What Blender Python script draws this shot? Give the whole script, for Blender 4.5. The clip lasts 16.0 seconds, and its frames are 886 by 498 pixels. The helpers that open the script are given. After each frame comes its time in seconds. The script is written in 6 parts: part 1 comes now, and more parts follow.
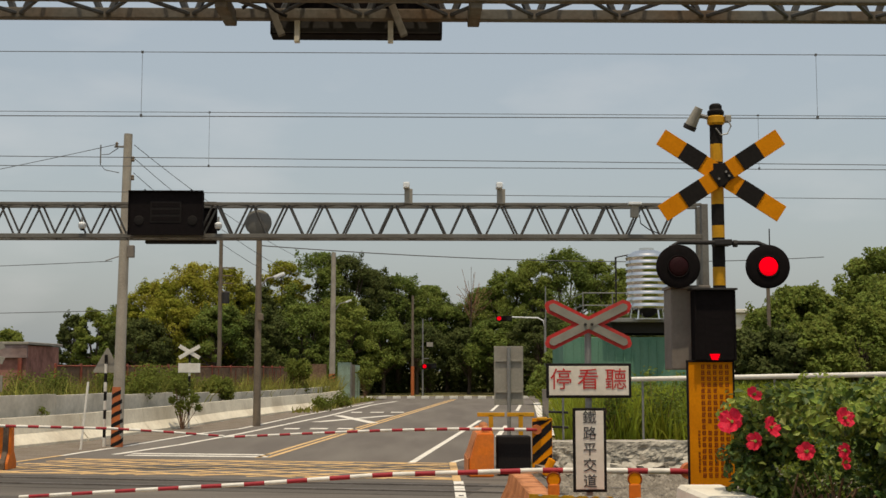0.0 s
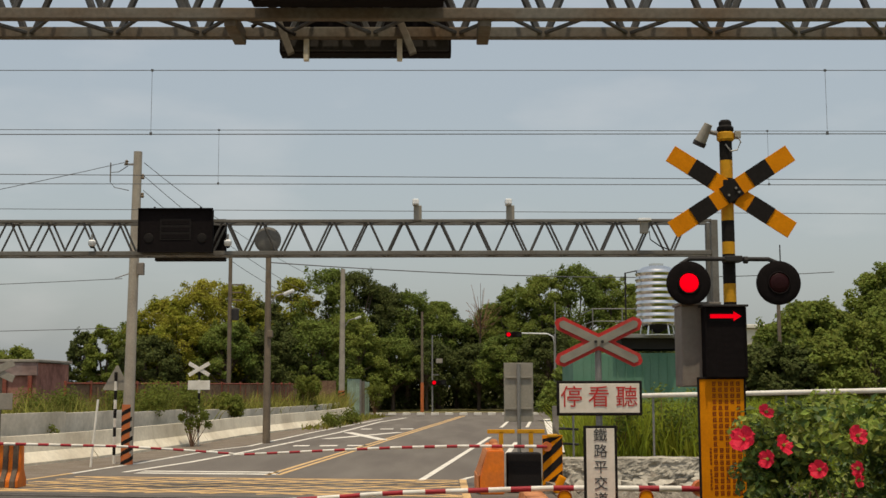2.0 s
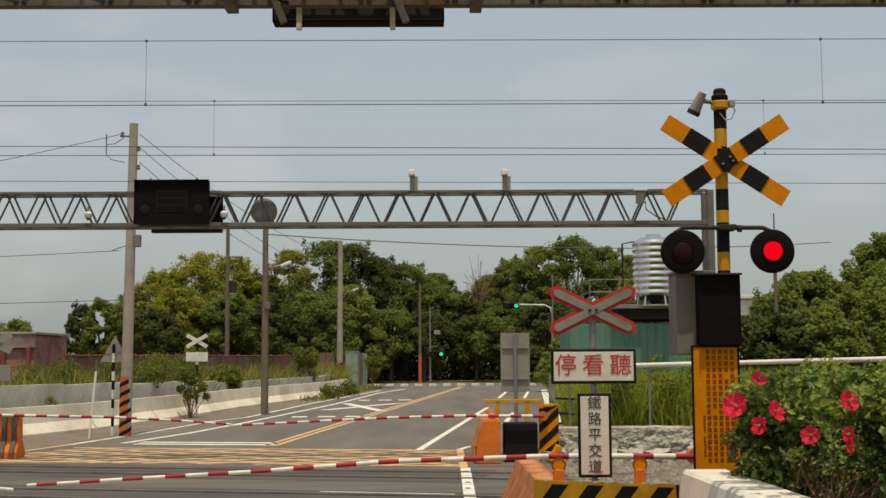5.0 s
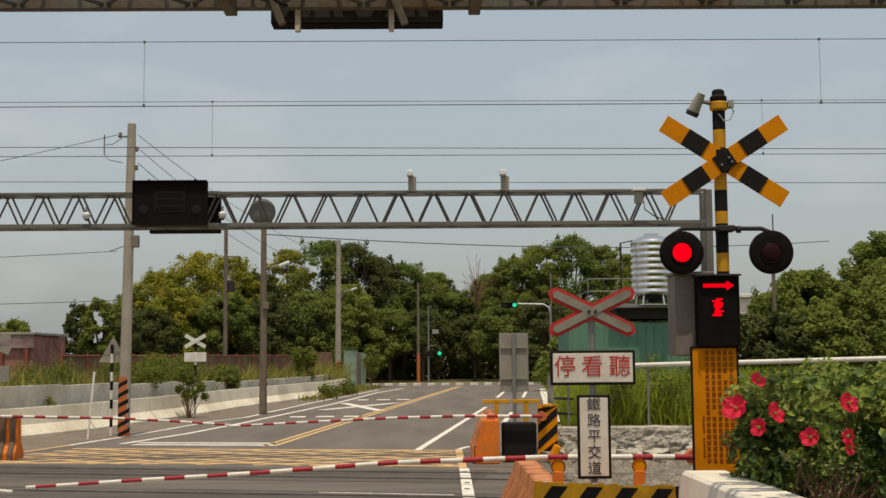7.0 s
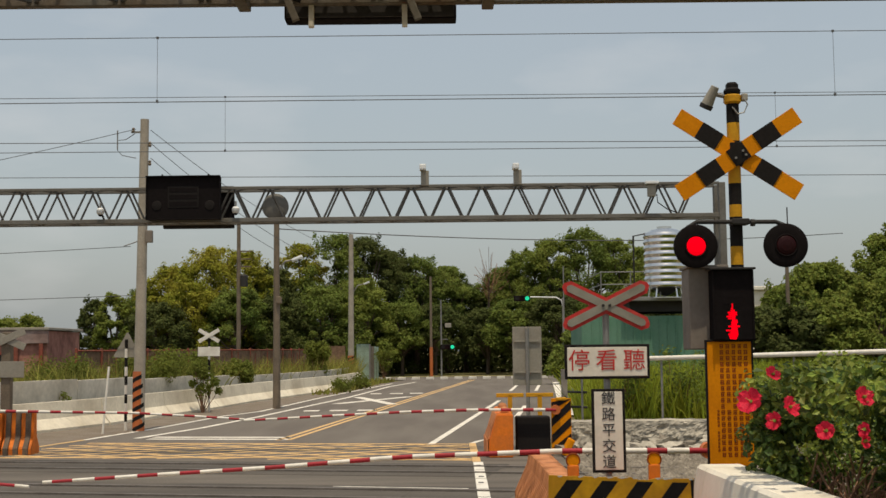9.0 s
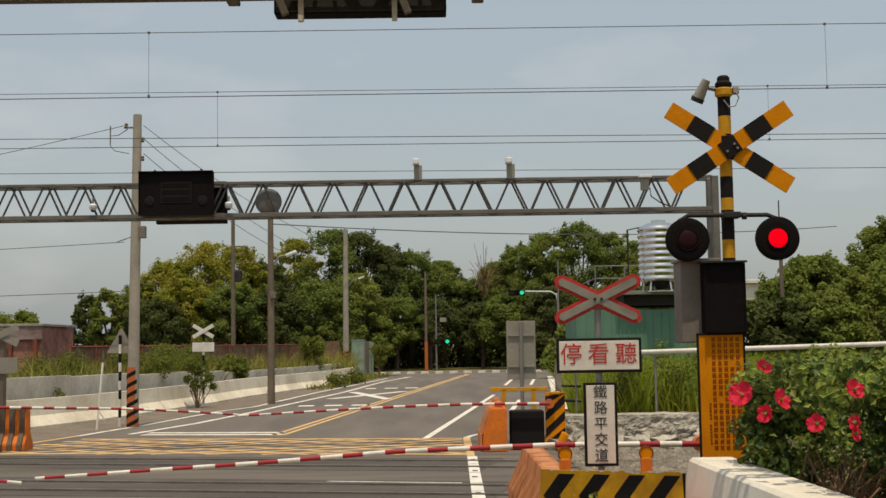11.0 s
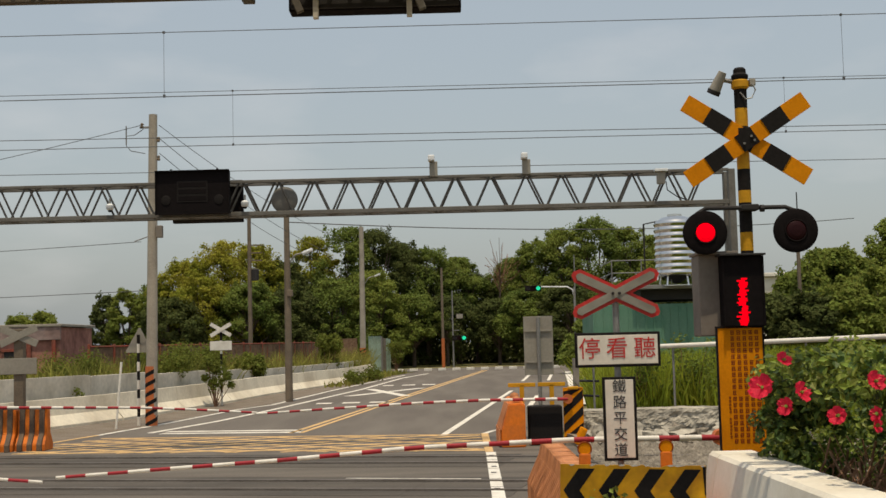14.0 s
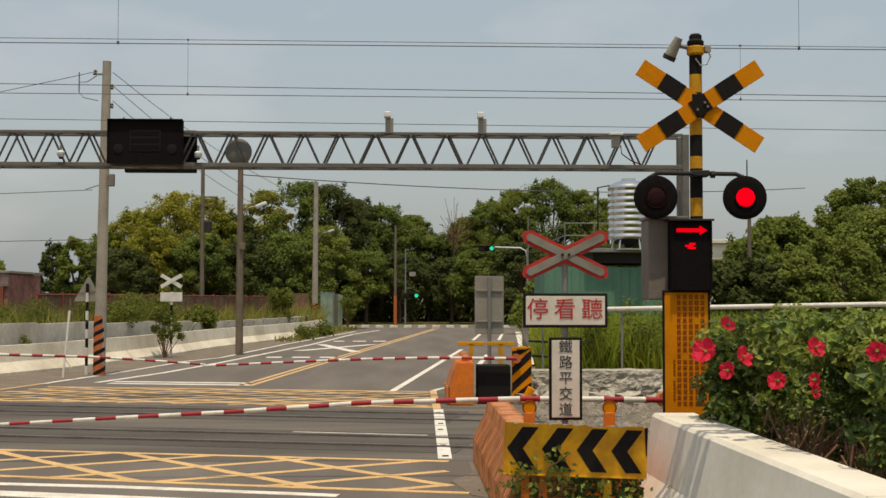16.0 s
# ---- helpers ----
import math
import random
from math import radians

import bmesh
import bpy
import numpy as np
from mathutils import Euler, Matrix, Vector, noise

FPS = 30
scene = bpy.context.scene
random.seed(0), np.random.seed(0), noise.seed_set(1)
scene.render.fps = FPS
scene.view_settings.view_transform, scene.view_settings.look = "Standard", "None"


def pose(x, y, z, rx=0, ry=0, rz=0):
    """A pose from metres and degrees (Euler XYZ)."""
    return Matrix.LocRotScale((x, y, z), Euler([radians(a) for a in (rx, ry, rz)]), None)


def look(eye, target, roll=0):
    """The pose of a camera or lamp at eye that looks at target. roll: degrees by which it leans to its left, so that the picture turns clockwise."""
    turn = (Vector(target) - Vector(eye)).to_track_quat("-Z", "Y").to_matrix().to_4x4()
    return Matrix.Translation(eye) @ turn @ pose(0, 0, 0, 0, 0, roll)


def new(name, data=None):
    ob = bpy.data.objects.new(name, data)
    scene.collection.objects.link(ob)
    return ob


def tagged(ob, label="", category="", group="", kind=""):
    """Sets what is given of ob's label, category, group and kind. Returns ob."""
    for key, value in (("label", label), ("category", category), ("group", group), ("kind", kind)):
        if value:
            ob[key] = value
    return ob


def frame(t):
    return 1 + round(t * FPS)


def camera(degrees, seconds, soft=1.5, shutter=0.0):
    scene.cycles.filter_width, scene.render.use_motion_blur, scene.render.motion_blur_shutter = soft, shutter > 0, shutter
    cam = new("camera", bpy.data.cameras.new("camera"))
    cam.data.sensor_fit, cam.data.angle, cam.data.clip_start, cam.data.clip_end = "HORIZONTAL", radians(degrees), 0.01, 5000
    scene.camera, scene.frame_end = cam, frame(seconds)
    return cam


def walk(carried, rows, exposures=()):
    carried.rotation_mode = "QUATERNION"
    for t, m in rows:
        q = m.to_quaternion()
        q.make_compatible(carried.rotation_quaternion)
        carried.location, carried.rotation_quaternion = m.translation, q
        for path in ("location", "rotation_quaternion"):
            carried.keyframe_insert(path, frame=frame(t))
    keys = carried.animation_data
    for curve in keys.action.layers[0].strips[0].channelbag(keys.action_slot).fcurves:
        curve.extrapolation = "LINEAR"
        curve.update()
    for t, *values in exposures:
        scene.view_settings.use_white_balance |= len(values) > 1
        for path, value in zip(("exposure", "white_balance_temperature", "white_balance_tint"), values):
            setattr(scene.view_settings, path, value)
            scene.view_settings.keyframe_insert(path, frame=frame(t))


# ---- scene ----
cam = camera(39.5, 16.0)
EYE = (0.0, 0.0, 2.0)
# seconds, yaw, pitch, roll and small sway of the hand-held camera
TURNS = [
    (0.0, -1.096, 5.614, 0.032, -0.021, 0.001, -0.013),
    (0.5, -0.950, 6.352, 0.487, -0.011, 0.010, -0.008),
    (1.0, -0.981, 7.286, 0.224, -0.009, 0.010, 0.004),
    (1.5, -0.971, 7.599, -0.207, -0.008, 0.003, -0.007),
    (2.0, -0.654, 6.355, 0.172, -0.025, 0.014, 0.002),
    (2.5, -0.504, 6.271, -0.428, -0.024, 0.014, -0.011),
    (3.0, -0.556, 5.901, -0.019, -0.012, 0.002, -0.009),
    (3.5, -0.479, 5.804, 0.096, 0.003, -0.017, -0.022),
    (4.0, -1.155, 5.145, 0.201, 0.005, -0.015, -0.024),
    (4.2, -0.851, 5.079, 0.064, 0.010, -0.004, -0.026),
    (6.3, -0.726, 5.028, 0.791, -0.002, -0.009, -0.006),
    (6.5, -0.538, 4.949, 0.966, 0.009, 0.005, 0.004),
    (7.0, -0.815, 5.008, 0.467, -0.002, -0.003, -0.001),
    (7.5, -1.078, 4.825, 0.280, -0.003, -0.009, -0.002),
    (8.0, -1.037, 5.776, -0.025, 0.005, -0.004, -0.003),
    (8.5, -0.422, 5.186, 0.588, -0.009, -0.011, -0.000),
    (8.7, -0.242, 4.756, 0.667, -0.020, -0.012, 0.009),
    (10.8, -0.214, 4.621, 0.636, 0.020, -0.008, -0.008),
    (11.0, -0.446, 4.462, 0.885, 0.014, -0.002, 0.005),
    (11.5, -0.620, 4.427, 1.636, 0.016, 0.009, 0.008),
    (12.0, -0.335, 4.516, 1.428, 0.018, 0.010, 0.008),
    (12.5, -0.340, 4.912, 1.348, 0.021, -0.000, 0.002),
    (13.0, -0.230, 4.806, 1.225, 0.011, 0.008, 0.010),
    (13.5, 0.256, 4.492, 1.120, 0.005, 0.007, 0.007),
    (14.0, 0.327, 4.318, 1.445, 0.001, 0.006, -0.001),
    (14.5, -0.000, 2.550, 0.700, 0.003, 0.011, -0.003),
    (15.0, -0.936, 2.290, -0.885, 0.008, 0.001, -0.004),
    (15.5, -1.497, 3.186, 0.494, 0.035, -0.007, -0.005),
    (16.0, -1.873, 2.354, -0.089, 0.031, -0.011, -0.011),
]


def camera_rows():
    return [(t, pose(EYE[0] + dx, EYE[1] + dy, EYE[2] + dz, 90 + pitch, roll, yaw)) for t, yaw, pitch, roll, dx, dy, dz in TURNS]


walk(cam, camera_rows())

# ---- world and light ----
SUN_EL, SUN_AZ = 76.0, 180.0
world = bpy.data.worlds.new("world")
scene.world = world
world.use_nodes = True
wn, wl = world.node_tree.nodes, world.node_tree.links
sky = wn.new("ShaderNodeTexSky")
sky.sky_type, sky.sun_disc = "NISHITA", False
sky.sun_elevation, sky.sun_rotation = radians(SUN_EL), radians(SUN_AZ)
sky.air_density, sky.dust_density, sky.ozone_density = 1.3, 4.0, 1.0
haze = wn.new("ShaderNodeMix")
haze.data_type = "RGBA"
haze.inputs["Factor"].default_value = 0.45
haze.inputs["B"].default_value = (6.1, 6.55, 6.6, 1)
wl.new(sky.outputs[0], haze.inputs["A"])
wtc = wn.new("ShaderNodeTexCoord")
wmap = wn.new("ShaderNodeMapping")
wmap.inputs["Scale"].default_value = (5, 5, 14)
wnoise = wn.new("ShaderNodeTexNoise")
wnoise.inputs["Scale"].default_value = 1.1
wnoise.inputs["Detail"].default_value = 5
wramp = wn.new("ShaderNodeMapRange")
wramp.inputs["From Min"].default_value = 0.52
wramp.inputs["From Max"].default_value = 0.85
wramp.inputs["To Max"].default_value = 0.3
cloud = wn.new("ShaderNodeMix")
cloud.data_type = "RGBA"
cloud.inputs["B"].default_value = (7.8, 7.5, 7.3, 1)
wl.new(wtc.outputs["Generated"], wmap.inputs["Vector"])
wl.new(wmap.outputs[0], wnoise.inputs["Vector"])
wl.new(wnoise.outputs[0], wramp.inputs["Value"])
wl.new(wramp.outputs[0], cloud.inputs["Factor"])
wl.new(haze.outputs["Result"], cloud.inputs["A"])
bg = wn["Background"]
wl.new(cloud.outputs["Result"], bg.inputs["Color"])
bg.inputs["Strength"].default_value = 0.103

sun_dir = Vector((math.sin(radians(SUN_AZ)) * math.cos(radians(SUN_EL)),
                  math.cos(radians(SUN_AZ)) * math.cos(radians(SUN_EL)), math.sin(radians(SUN_EL))))
sun = new("sun", bpy.data.lights.new("sun", "SUN"))
sun.data.energy, sun.data.angle, sun.data.color = 3.1, radians(0.6), (1.0, 0.87, 0.66)
sun.matrix_basis = look(sun_dir * 50, (0, 0, 0))
scene.view_settings.exposure = 0.0

# ---- materials ----
MATS = {}


def mat(name, base, rough=0.6, metal=0.0, vary=0.25, grain=20.0, bump=0.15, second=None, blotch=1.5,
        island=0.0, emit=0.0, world_space=False, trans=0.0, spec=0.5, stretch=None):
    """Base colour broken by grain and by larger blotches towards a second colour, with fine relief."""
    if name in MATS:
        return MATS[name]
    m = bpy.data.materials.new(name)
    m.use_nodes = True
    n, l = m.node_tree.nodes, m.node_tree.links
    b = n["Principled BSDF"]
    b.inputs["Roughness"].default_value = rough
    b.inputs["Metallic"].default_value = metal
    b.inputs["Specular IOR Level"].default_value = spec
    second = second or tuple(c * 0.7 for c in base)
    if world_space:
        tc = n.new("ShaderNodeNewGeometry").outputs["Position"]
    else:
        tc = n.new("ShaderNodeTexCoord").outputs["Object"]
    big, fine = n.new("ShaderNodeTexNoise"), n.new("ShaderNodeTexNoise")
    big.inputs["Scale"].default_value, big.inputs["Detail"].default_value = blotch, 6
    fine.inputs["Scale"].default_value, fine.inputs["Detail"].default_value = grain, 4
    if stretch:
        mp = n.new("ShaderNodeMapping")
        mp.inputs["Scale"].default_value = stretch
        l.new(tc, mp.inputs["Vector"])
        l.new(mp.outputs[0], big.inputs["Vector"])
    else:
        l.new(tc, big.inputs["Vector"])
    l.new(tc, fine.inputs["Vector"])
    rng = n.new("ShaderNodeMapRange")
    rng.inputs["From Min"].default_value, rng.inputs["From Max"].default_value = 0.38, 0.72
    l.new(big.outputs[0], rng.inputs["Value"])
    mix = n.new("ShaderNodeMix")
    mix.data_type = "RGBA"
    mix.inputs["A"].default_value, mix.inputs["B"].default_value = (*base, 1), (*second, 1)
    l.new(rng.outputs[0], mix.inputs["Factor"])
    hsv = n.new("ShaderNodeHueSaturation")
    l.new(mix.outputs["Result"], hsv.inputs["Color"])
    val = n.new("ShaderNodeMapRange")
    val.inputs["To Min"].default_value, val.inputs["To Max"].default_value = 1 - vary, 1 + vary
    val.inputs["From Min"].default_value, val.inputs["From Max"].default_value = 0.25, 0.75
    l.new(fine.outputs[0], val.inputs["Value"])
    if island:
        geo = n.new("ShaderNodeNewGeometry")
        r1 = n.new("ShaderNodeMapRange")
        r1.inputs["To Min"].default_value, r1.inputs["To Max"].default_value = 1 - island, 1 + island
        l.new(geo.outputs["Random Per Island"], r1.inputs["Value"])
        mul = n.new("ShaderNodeMath")
        mul.operation = "MULTIPLY"
        l.new(val.outputs[0], mul.inputs[0])
        l.new(r1.outputs[0], mul.inputs[1])
        l.new(mul.outputs[0], hsv.inputs["Value"])
        r2 = n.new("ShaderNodeMapRange")
        r2.inputs["To Min"].default_value, r2.inputs["To Max"].default_value = 0.485, 0.515
        l.new(geo.outputs["Random Per Island"], r2.inputs["Value"])
        l.new(r2.outputs[0], hsv.inputs["Hue"])
    else:
        l.new(val.outputs[0], hsv.inputs["Value"])
    l.new(hsv.outputs[0], b.inputs["Base Color"])
    rr = n.new("ShaderNodeMapRange")
    rr.inputs["To Min"].default_value, rr.inputs["To Max"].default_value = max(0.03, rough - 0.12), min(1, rough + 0.12)
    l.new(big.outputs[0], rr.inputs["Value"])
    l.new(rr.outputs[0], b.inputs["Roughness"])
    if bump:
        bp = n.new("ShaderNodeBump")
        bp.inputs["Strength"].default_value, bp.inputs["Distance"].default_value = bump, 0.01
        l.new(fine.outputs[0], bp.inputs["Height"])
        l.new(bp.outputs[0], b.inputs["Normal"])
    if emit:
        b.inputs["Emission Color"].default_value = (*base, 1)
        b.inputs["Emission Strength"].default_value = emit
    if trans:
        t = n.new("ShaderNodeBsdfTranslucent")
        l.new(hsv.outputs[0], t.inputs["Color"])
        ms = n.new("ShaderNodeMixShader")
        ms.inputs[0].default_value = trans
        l.new(b.outputs[0], ms.inputs[1])
        l.new(t.outputs[0], ms.inputs[2])
        l.new(ms.outputs[0], n["Material Output"].inputs[0])
    MATS[name] = m
    return m


ASPHALT = mat("asphalt", (0.119, 0.101, 0.085), 0.92, vary=0.22, grain=60, bump=0.25, second=(0.17, 0.15, 0.126), blotch=0.9, world_space=True, spec=0.2, stretch=(1, 0.14, 1))
TRACK_ASPHALT = mat("track_asphalt", (0.09, 0.077, 0.065), 0.88, vary=0.3, grain=40, bump=0.3, second=(0.155, 0.135, 0.112), blotch=1.1, world_space=True, spec=0.2, stretch=(0.15, 1, 1))
SOIL = mat("soil", (0.13, 0.13, 0.04), 0.95, vary=0.3, grain=6, bump=0.5, second=(0.16, 0.125, 0.07), blotch=0.15, world_space=True, spec=0.1)
DIRT = mat("dirt", (0.19, 0.158, 0.125), 0.95, vary=0.3, grain=25, bump=0.4, second=(0.15, 0.12, 0.09), blotch=1.5, world_space=True, spec=0.1)
BALLAST = mat("ballast", (0.16, 0.135, 0.105), 0.95, vary=0.5, grain=18, bump=0.8, second=(0.1, 0.085, 0.065), blotch=2, world_space=True, spec=0.1)
LINE_WHITE = mat("line_white", (0.74, 0.69, 0.6), 0.85, vary=0.2, grain=30, second=(0.5, 0.455, 0.39), blotch=2.5, world_space=True, spec=0.2)
LINE_YELLOW = mat("line_yellow", (0.64, 0.41, 0.18), 0.85, vary=0.25, grain=30, second=(0.5, 0.33, 0.16), blotch=2.6, world_space=True, spec=0.2)
CONCRETE = mat("concrete", (0.42, 0.38, 0.31), 0.9, vary=0.28, grain=16, bump=0.5, second=(0.23, 0.205, 0.165), blotch=1.8, world_space=True, spec=0.2)
CONCRETE_WHITE = mat("concrete_white", (0.76, 0.715, 0.61), 0.85, vary=0.05, grain=18, bump=0.06, second=(0.6, 0.54, 0.43), blotch=1.1, world_space=True, spec=0.2)
WALL_LIME = mat("limewashed_concrete", (0.74, 0.67, 0.53), 0.9, vary=0.1, grain=9, bump=0.1, second=(0.52, 0.45, 0.34), blotch=0.8, world_space=True, spec=0.15)
WALL_GREY = mat("stained_concrete", (0.68, 0.62, 0.52), 0.9, vary=0.14, grain=7, bump=0.15, second=(0.46, 0.41, 0.33), blotch=0.9, world_space=True, spec=0.15)
RUBBLE = mat("rubble", (0.26, 0.225, 0.178), 0.95, vary=0.4, grain=14, bump=0.5, second=(0.15, 0.128, 0.1), blotch=2.2, world_space=True, spec=0.12)
STEEL = mat("galvanised_steel", (0.24, 0.235, 0.22), 0.55, 0.35, vary=0.15, grain=25, second=(0.22, 0.2, 0.18), blotch=3)
GANTRY_STEEL = mat("gantry_steel", (0.17, 0.16, 0.14), 0.65, 0.2, vary=0.15, grain=25, second=(0.12, 0.105, 0.085), blotch=2, spec=0.25)
BRACE_STEEL = mat("brace_steel", (0.085, 0.085, 0.083), 0.6, 0.25, vary=0.2, grain=25, second=(0.06, 0.05, 0.042), blotch=2, spec=0.25)
RUBBER = mat("rubber_panel", (0.07, 0.061, 0.052), 0.88, vary=0.2, grain=25, second=(0.11, 0.095, 0.08), blotch=1.4, world_space=True, spec=0.2, stretch=(0.2, 1, 1))
RAIL_STEEL = mat("rail_steel", (0.15, 0.13, 0.112), 0.65, 0.15, vary=0.2, grain=20, second=(0.09, 0.074, 0.06), blotch=1.5)
FENCE_RUST = mat("fence_rust", (0.24, 0.15, 0.095), 0.9, vary=0.4, grain=7, second=(0.13, 0.08, 0.055), blotch=1.0, spec=0.1)
STEEL_RUST = mat("weathered_steel", (0.15, 0.135, 0.11), 0.8, 0.1, vary=0.2, grain=25, second=(0.13, 0.085, 0.05), blotch=2.0, spec=0.2)
POLE_CONCRETE = mat("pole_concrete", (0.38, 0.335, 0.27), 0.9, vary=0.15, grain=30, second=(0.28, 0.245, 0.2), blotch=2, spec=0.2)
POLE_BROWN = mat("pole_brown", (0.19, 0.148, 0.105), 0.85, vary=0.2, grain=30, second=(0.13, 0.103, 0.076), blotch=2, spec=0.2)
BLACK = mat("black_paint", (0.016, 0.0135, 0.0125), 0.75, vary=0.2, grain=30, second=(0.016, 0.0135, 0.012), spec=0.1)
SIGN_BLACK = mat("sign_black", (0.011, 0.0085, 0.0085), 0.85, vary=0.2, grain=20, second=(0.01, 0.008, 0.008), spec=0.06)
YELLOW = mat("signal_yellow", (0.6, 0.3, 0.012), 0.6, vary=0.1, grain=30, second=(0.5, 0.235, 0.012), blotch=4, spec=0.2)
AMBER = mat("amber_board", (0.7, 0.245, 0.004), 0.7, vary=0.08, grain=40, second=(0.6, 0.2, 0.004), blotch=4, spec=0.06)
AMBER_INK = mat("amber_ink", (0.26, 0.05, 0.004), 0.6, vary=0.15, grain=40, spec=0.2)
CHEV_YELLOW = mat("chevron_yellow", (0.72, 0.36, 0.01), 0.6, vary=0.12, grain=20, second=(0.47, 0.2, 0.015), blotch=4, spec=0.2)
ORANGE = mat("orange_plastic", (0.68, 0.17, 0.012), 0.65, vary=0.12, grain=20, second=(0.5, 0.14, 0.03), blotch=3, spec=0.25)
ORANGE_FADED = mat("faded_orange_plastic", (0.58, 0.25, 0.11), 0.8, vary=0.2, grain=16, second=(0.27, 0.1, 0.04), blotch=4, spec=0.15)
ORANGE_HATCH = mat("orange_hatch", (0.48, 0.12, 0.022), 0.7, vary=0.15, grain=20, second=(0.42, 0.12, 0.04))
WHITE = mat("white_paint", (0.74, 0.7, 0.62), 0.6, vary=0.06, grain=20, second=(0.6, 0.55, 0.47), blotch=4, spec=0.3)
SIGN_WHITE = mat("sign_white", (0.71, 0.65, 0.55), 0.6, vary=0.05, grain=25, second=(0.62, 0.56, 0.46), blotch=5, spec=0.2)
SIGN_RED = mat("sign_red", (0.5, 0.03, 0.026), 0.6, vary=0.15, grain=25, second=(0.4, 0.05, 0.04), blotch=5, spec=0.2)
STRIPE_RED = mat("stripe_red", (0.33, 0.02, 0.03), 0.6, vary=0.15, grain=25, second=(0.28, 0.03, 0.035), blotch=3, spec=0.25)
MIRROR_BACK = mat("mirror_back", (0.15, 0.14, 0.12), 0.7, 0.0, vary=0.15, grain=25)
SIGN_GREY = mat("sign_grey", (0.3, 0.275, 0.225), 0.6, 0.0, vary=0.1, grain=25, second=(0.25, 0.225, 0.185), spec=0.25)
SIGN_FADED = mat("sign_faded", (0.27, 0.25, 0.205), 0.7, vary=0.15, grain=20, second=(0.19, 0.175, 0.14), blotch=5, spec=0.2)
CABINET = mat("cabinet_grey", (0.21, 0.18, 0.15), 0.7, 0.0, vary=0.1, grain=20, second=(0.165, 0.14, 0.115), blotch=3, spec=0.2)
INK = mat("ink_black", (0.03, 0.03, 0.03), 0.5, vary=0.05)
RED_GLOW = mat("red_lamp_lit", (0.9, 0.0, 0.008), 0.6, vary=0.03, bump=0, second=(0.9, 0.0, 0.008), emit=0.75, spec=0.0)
GREEN_GLOW = mat("green_lamp_lit", (0.02, 0.6, 0.3), 0.5, vary=0.03, bump=0, second=(0.02, 0.6, 0.3), emit=1.0, spec=0.0)
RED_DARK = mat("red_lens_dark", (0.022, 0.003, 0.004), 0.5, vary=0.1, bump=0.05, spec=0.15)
WIRE = mat("wire", (0.1, 0.1, 0.1), 0.7, 0.0, vary=0.1, bump=0)
STAINLESS = mat("stainless", (0.72, 0.71, 0.68), 0.22, 1.0, vary=0.05, grain=10, bump=0.03, second=(0.65, 0.63, 0.6))
GREEN_SHEET = mat("green_sheet_metal", (0.12, 0.23, 0.16), 0.6, vary=0.08, grain=10, second=(0.085, 0.2, 0.13), blotch=1, spec=0.25)
RED_RUST = mat("rusty_red", (0.27, 0.075, 0.05), 0.9, vary=0.3, grain=9, second=(0.17, 0.085, 0.06), blotch=1.5, spec=0.1)
SHED_WALL = mat("shed_wall", (0.42, 0.2, 0.15), 0.9, vary=0.3, grain=5, second=(0.2, 0.09, 0.07), blotch=0.9, spec=0.1)
PALE_GREEN = mat("pale_green_sheet", (0.3, 0.39, 0.31), 0.7, second=(0.2, 0.25, 0.19), blotch=2.5, spec=0.2)
SHED_FASCIA = mat("shed_fascia", (0.33, 0.25, 0.225), 0.9, vary=0.25, grain=6, second=(0.22, 0.14, 0.12), blotch=1.2, spec=0.1)
DARK_GREY = mat("dark_grey", (0.04, 0.036, 0.034), 0.7, vary=0.15, grain=20, spec=0.2)
GLASS_WHITE = mat("camera_white", (0.8, 0.8, 0.78), 0.35, vary=0.03)
BARK = mat("bark", (0.13, 0.09, 0.06), 0.95, vary=0.3, grain=30, bump=0.6, second=(0.08, 0.06, 0.045), blotch=4)
TWIG = mat("twig", (0.3, 0.165, 0.095), 0.9, vary=0.3, grain=30, second=(0.14, 0.085, 0.05), blotch=4, spec=0.1)
LEAF = mat("tree_leaves", (0.185, 0.22, 0.045), 0.8, vary=0.2, grain=2, bump=0, second=(0.11, 0.155, 0.034), blotch=0.25, island=0.35, world_space=True, trans=0.45, spec=0.15)
SHRUB_LEAF = mat("shrub_leaves", (0.19, 0.21, 0.04), 0.8, vary=0.2, grain=2, bump=0, second=(0.13, 0.155, 0.034), blotch=0.6, island=0.3, world_space=True, trans=0.45, spec=0.12)
LEAF_WARM = mat("tree_leaves_warm", (0.34, 0.305, 0.045), 0.8, vary=0.2, grain=2, bump=0, second=(0.22, 0.245, 0.028), blotch=0.35, island=0.35, world_space=True, trans=0.5, spec=0.12)
# dark leaf colour for trees; beneath them it also stands in for shade
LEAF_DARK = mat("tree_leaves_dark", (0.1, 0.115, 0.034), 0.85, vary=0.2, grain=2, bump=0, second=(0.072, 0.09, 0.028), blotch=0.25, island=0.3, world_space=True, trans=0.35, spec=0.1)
# lighter leaf colour, partly standing in for haze over the far-right trees
LEAF_LIGHT = mat("tree_leaves_light", (0.225, 0.255, 0.052), 0.85, vary=0.2, grain=2, bump=0, second=(0.155, 0.195, 0.042), blotch=0.25, island=0.3, world_space=True, trans=0.45, spec=0.1)
BUSH_LEAF = mat("hibiscus_leaves", (0.095, 0.14, 0.03), 0.5, vary=0.2, grain=8, bump=0, second=(0.055, 0.095, 0.022), blotch=3, island=0.4, world_space=True, trans=0.3, spec=0.3)
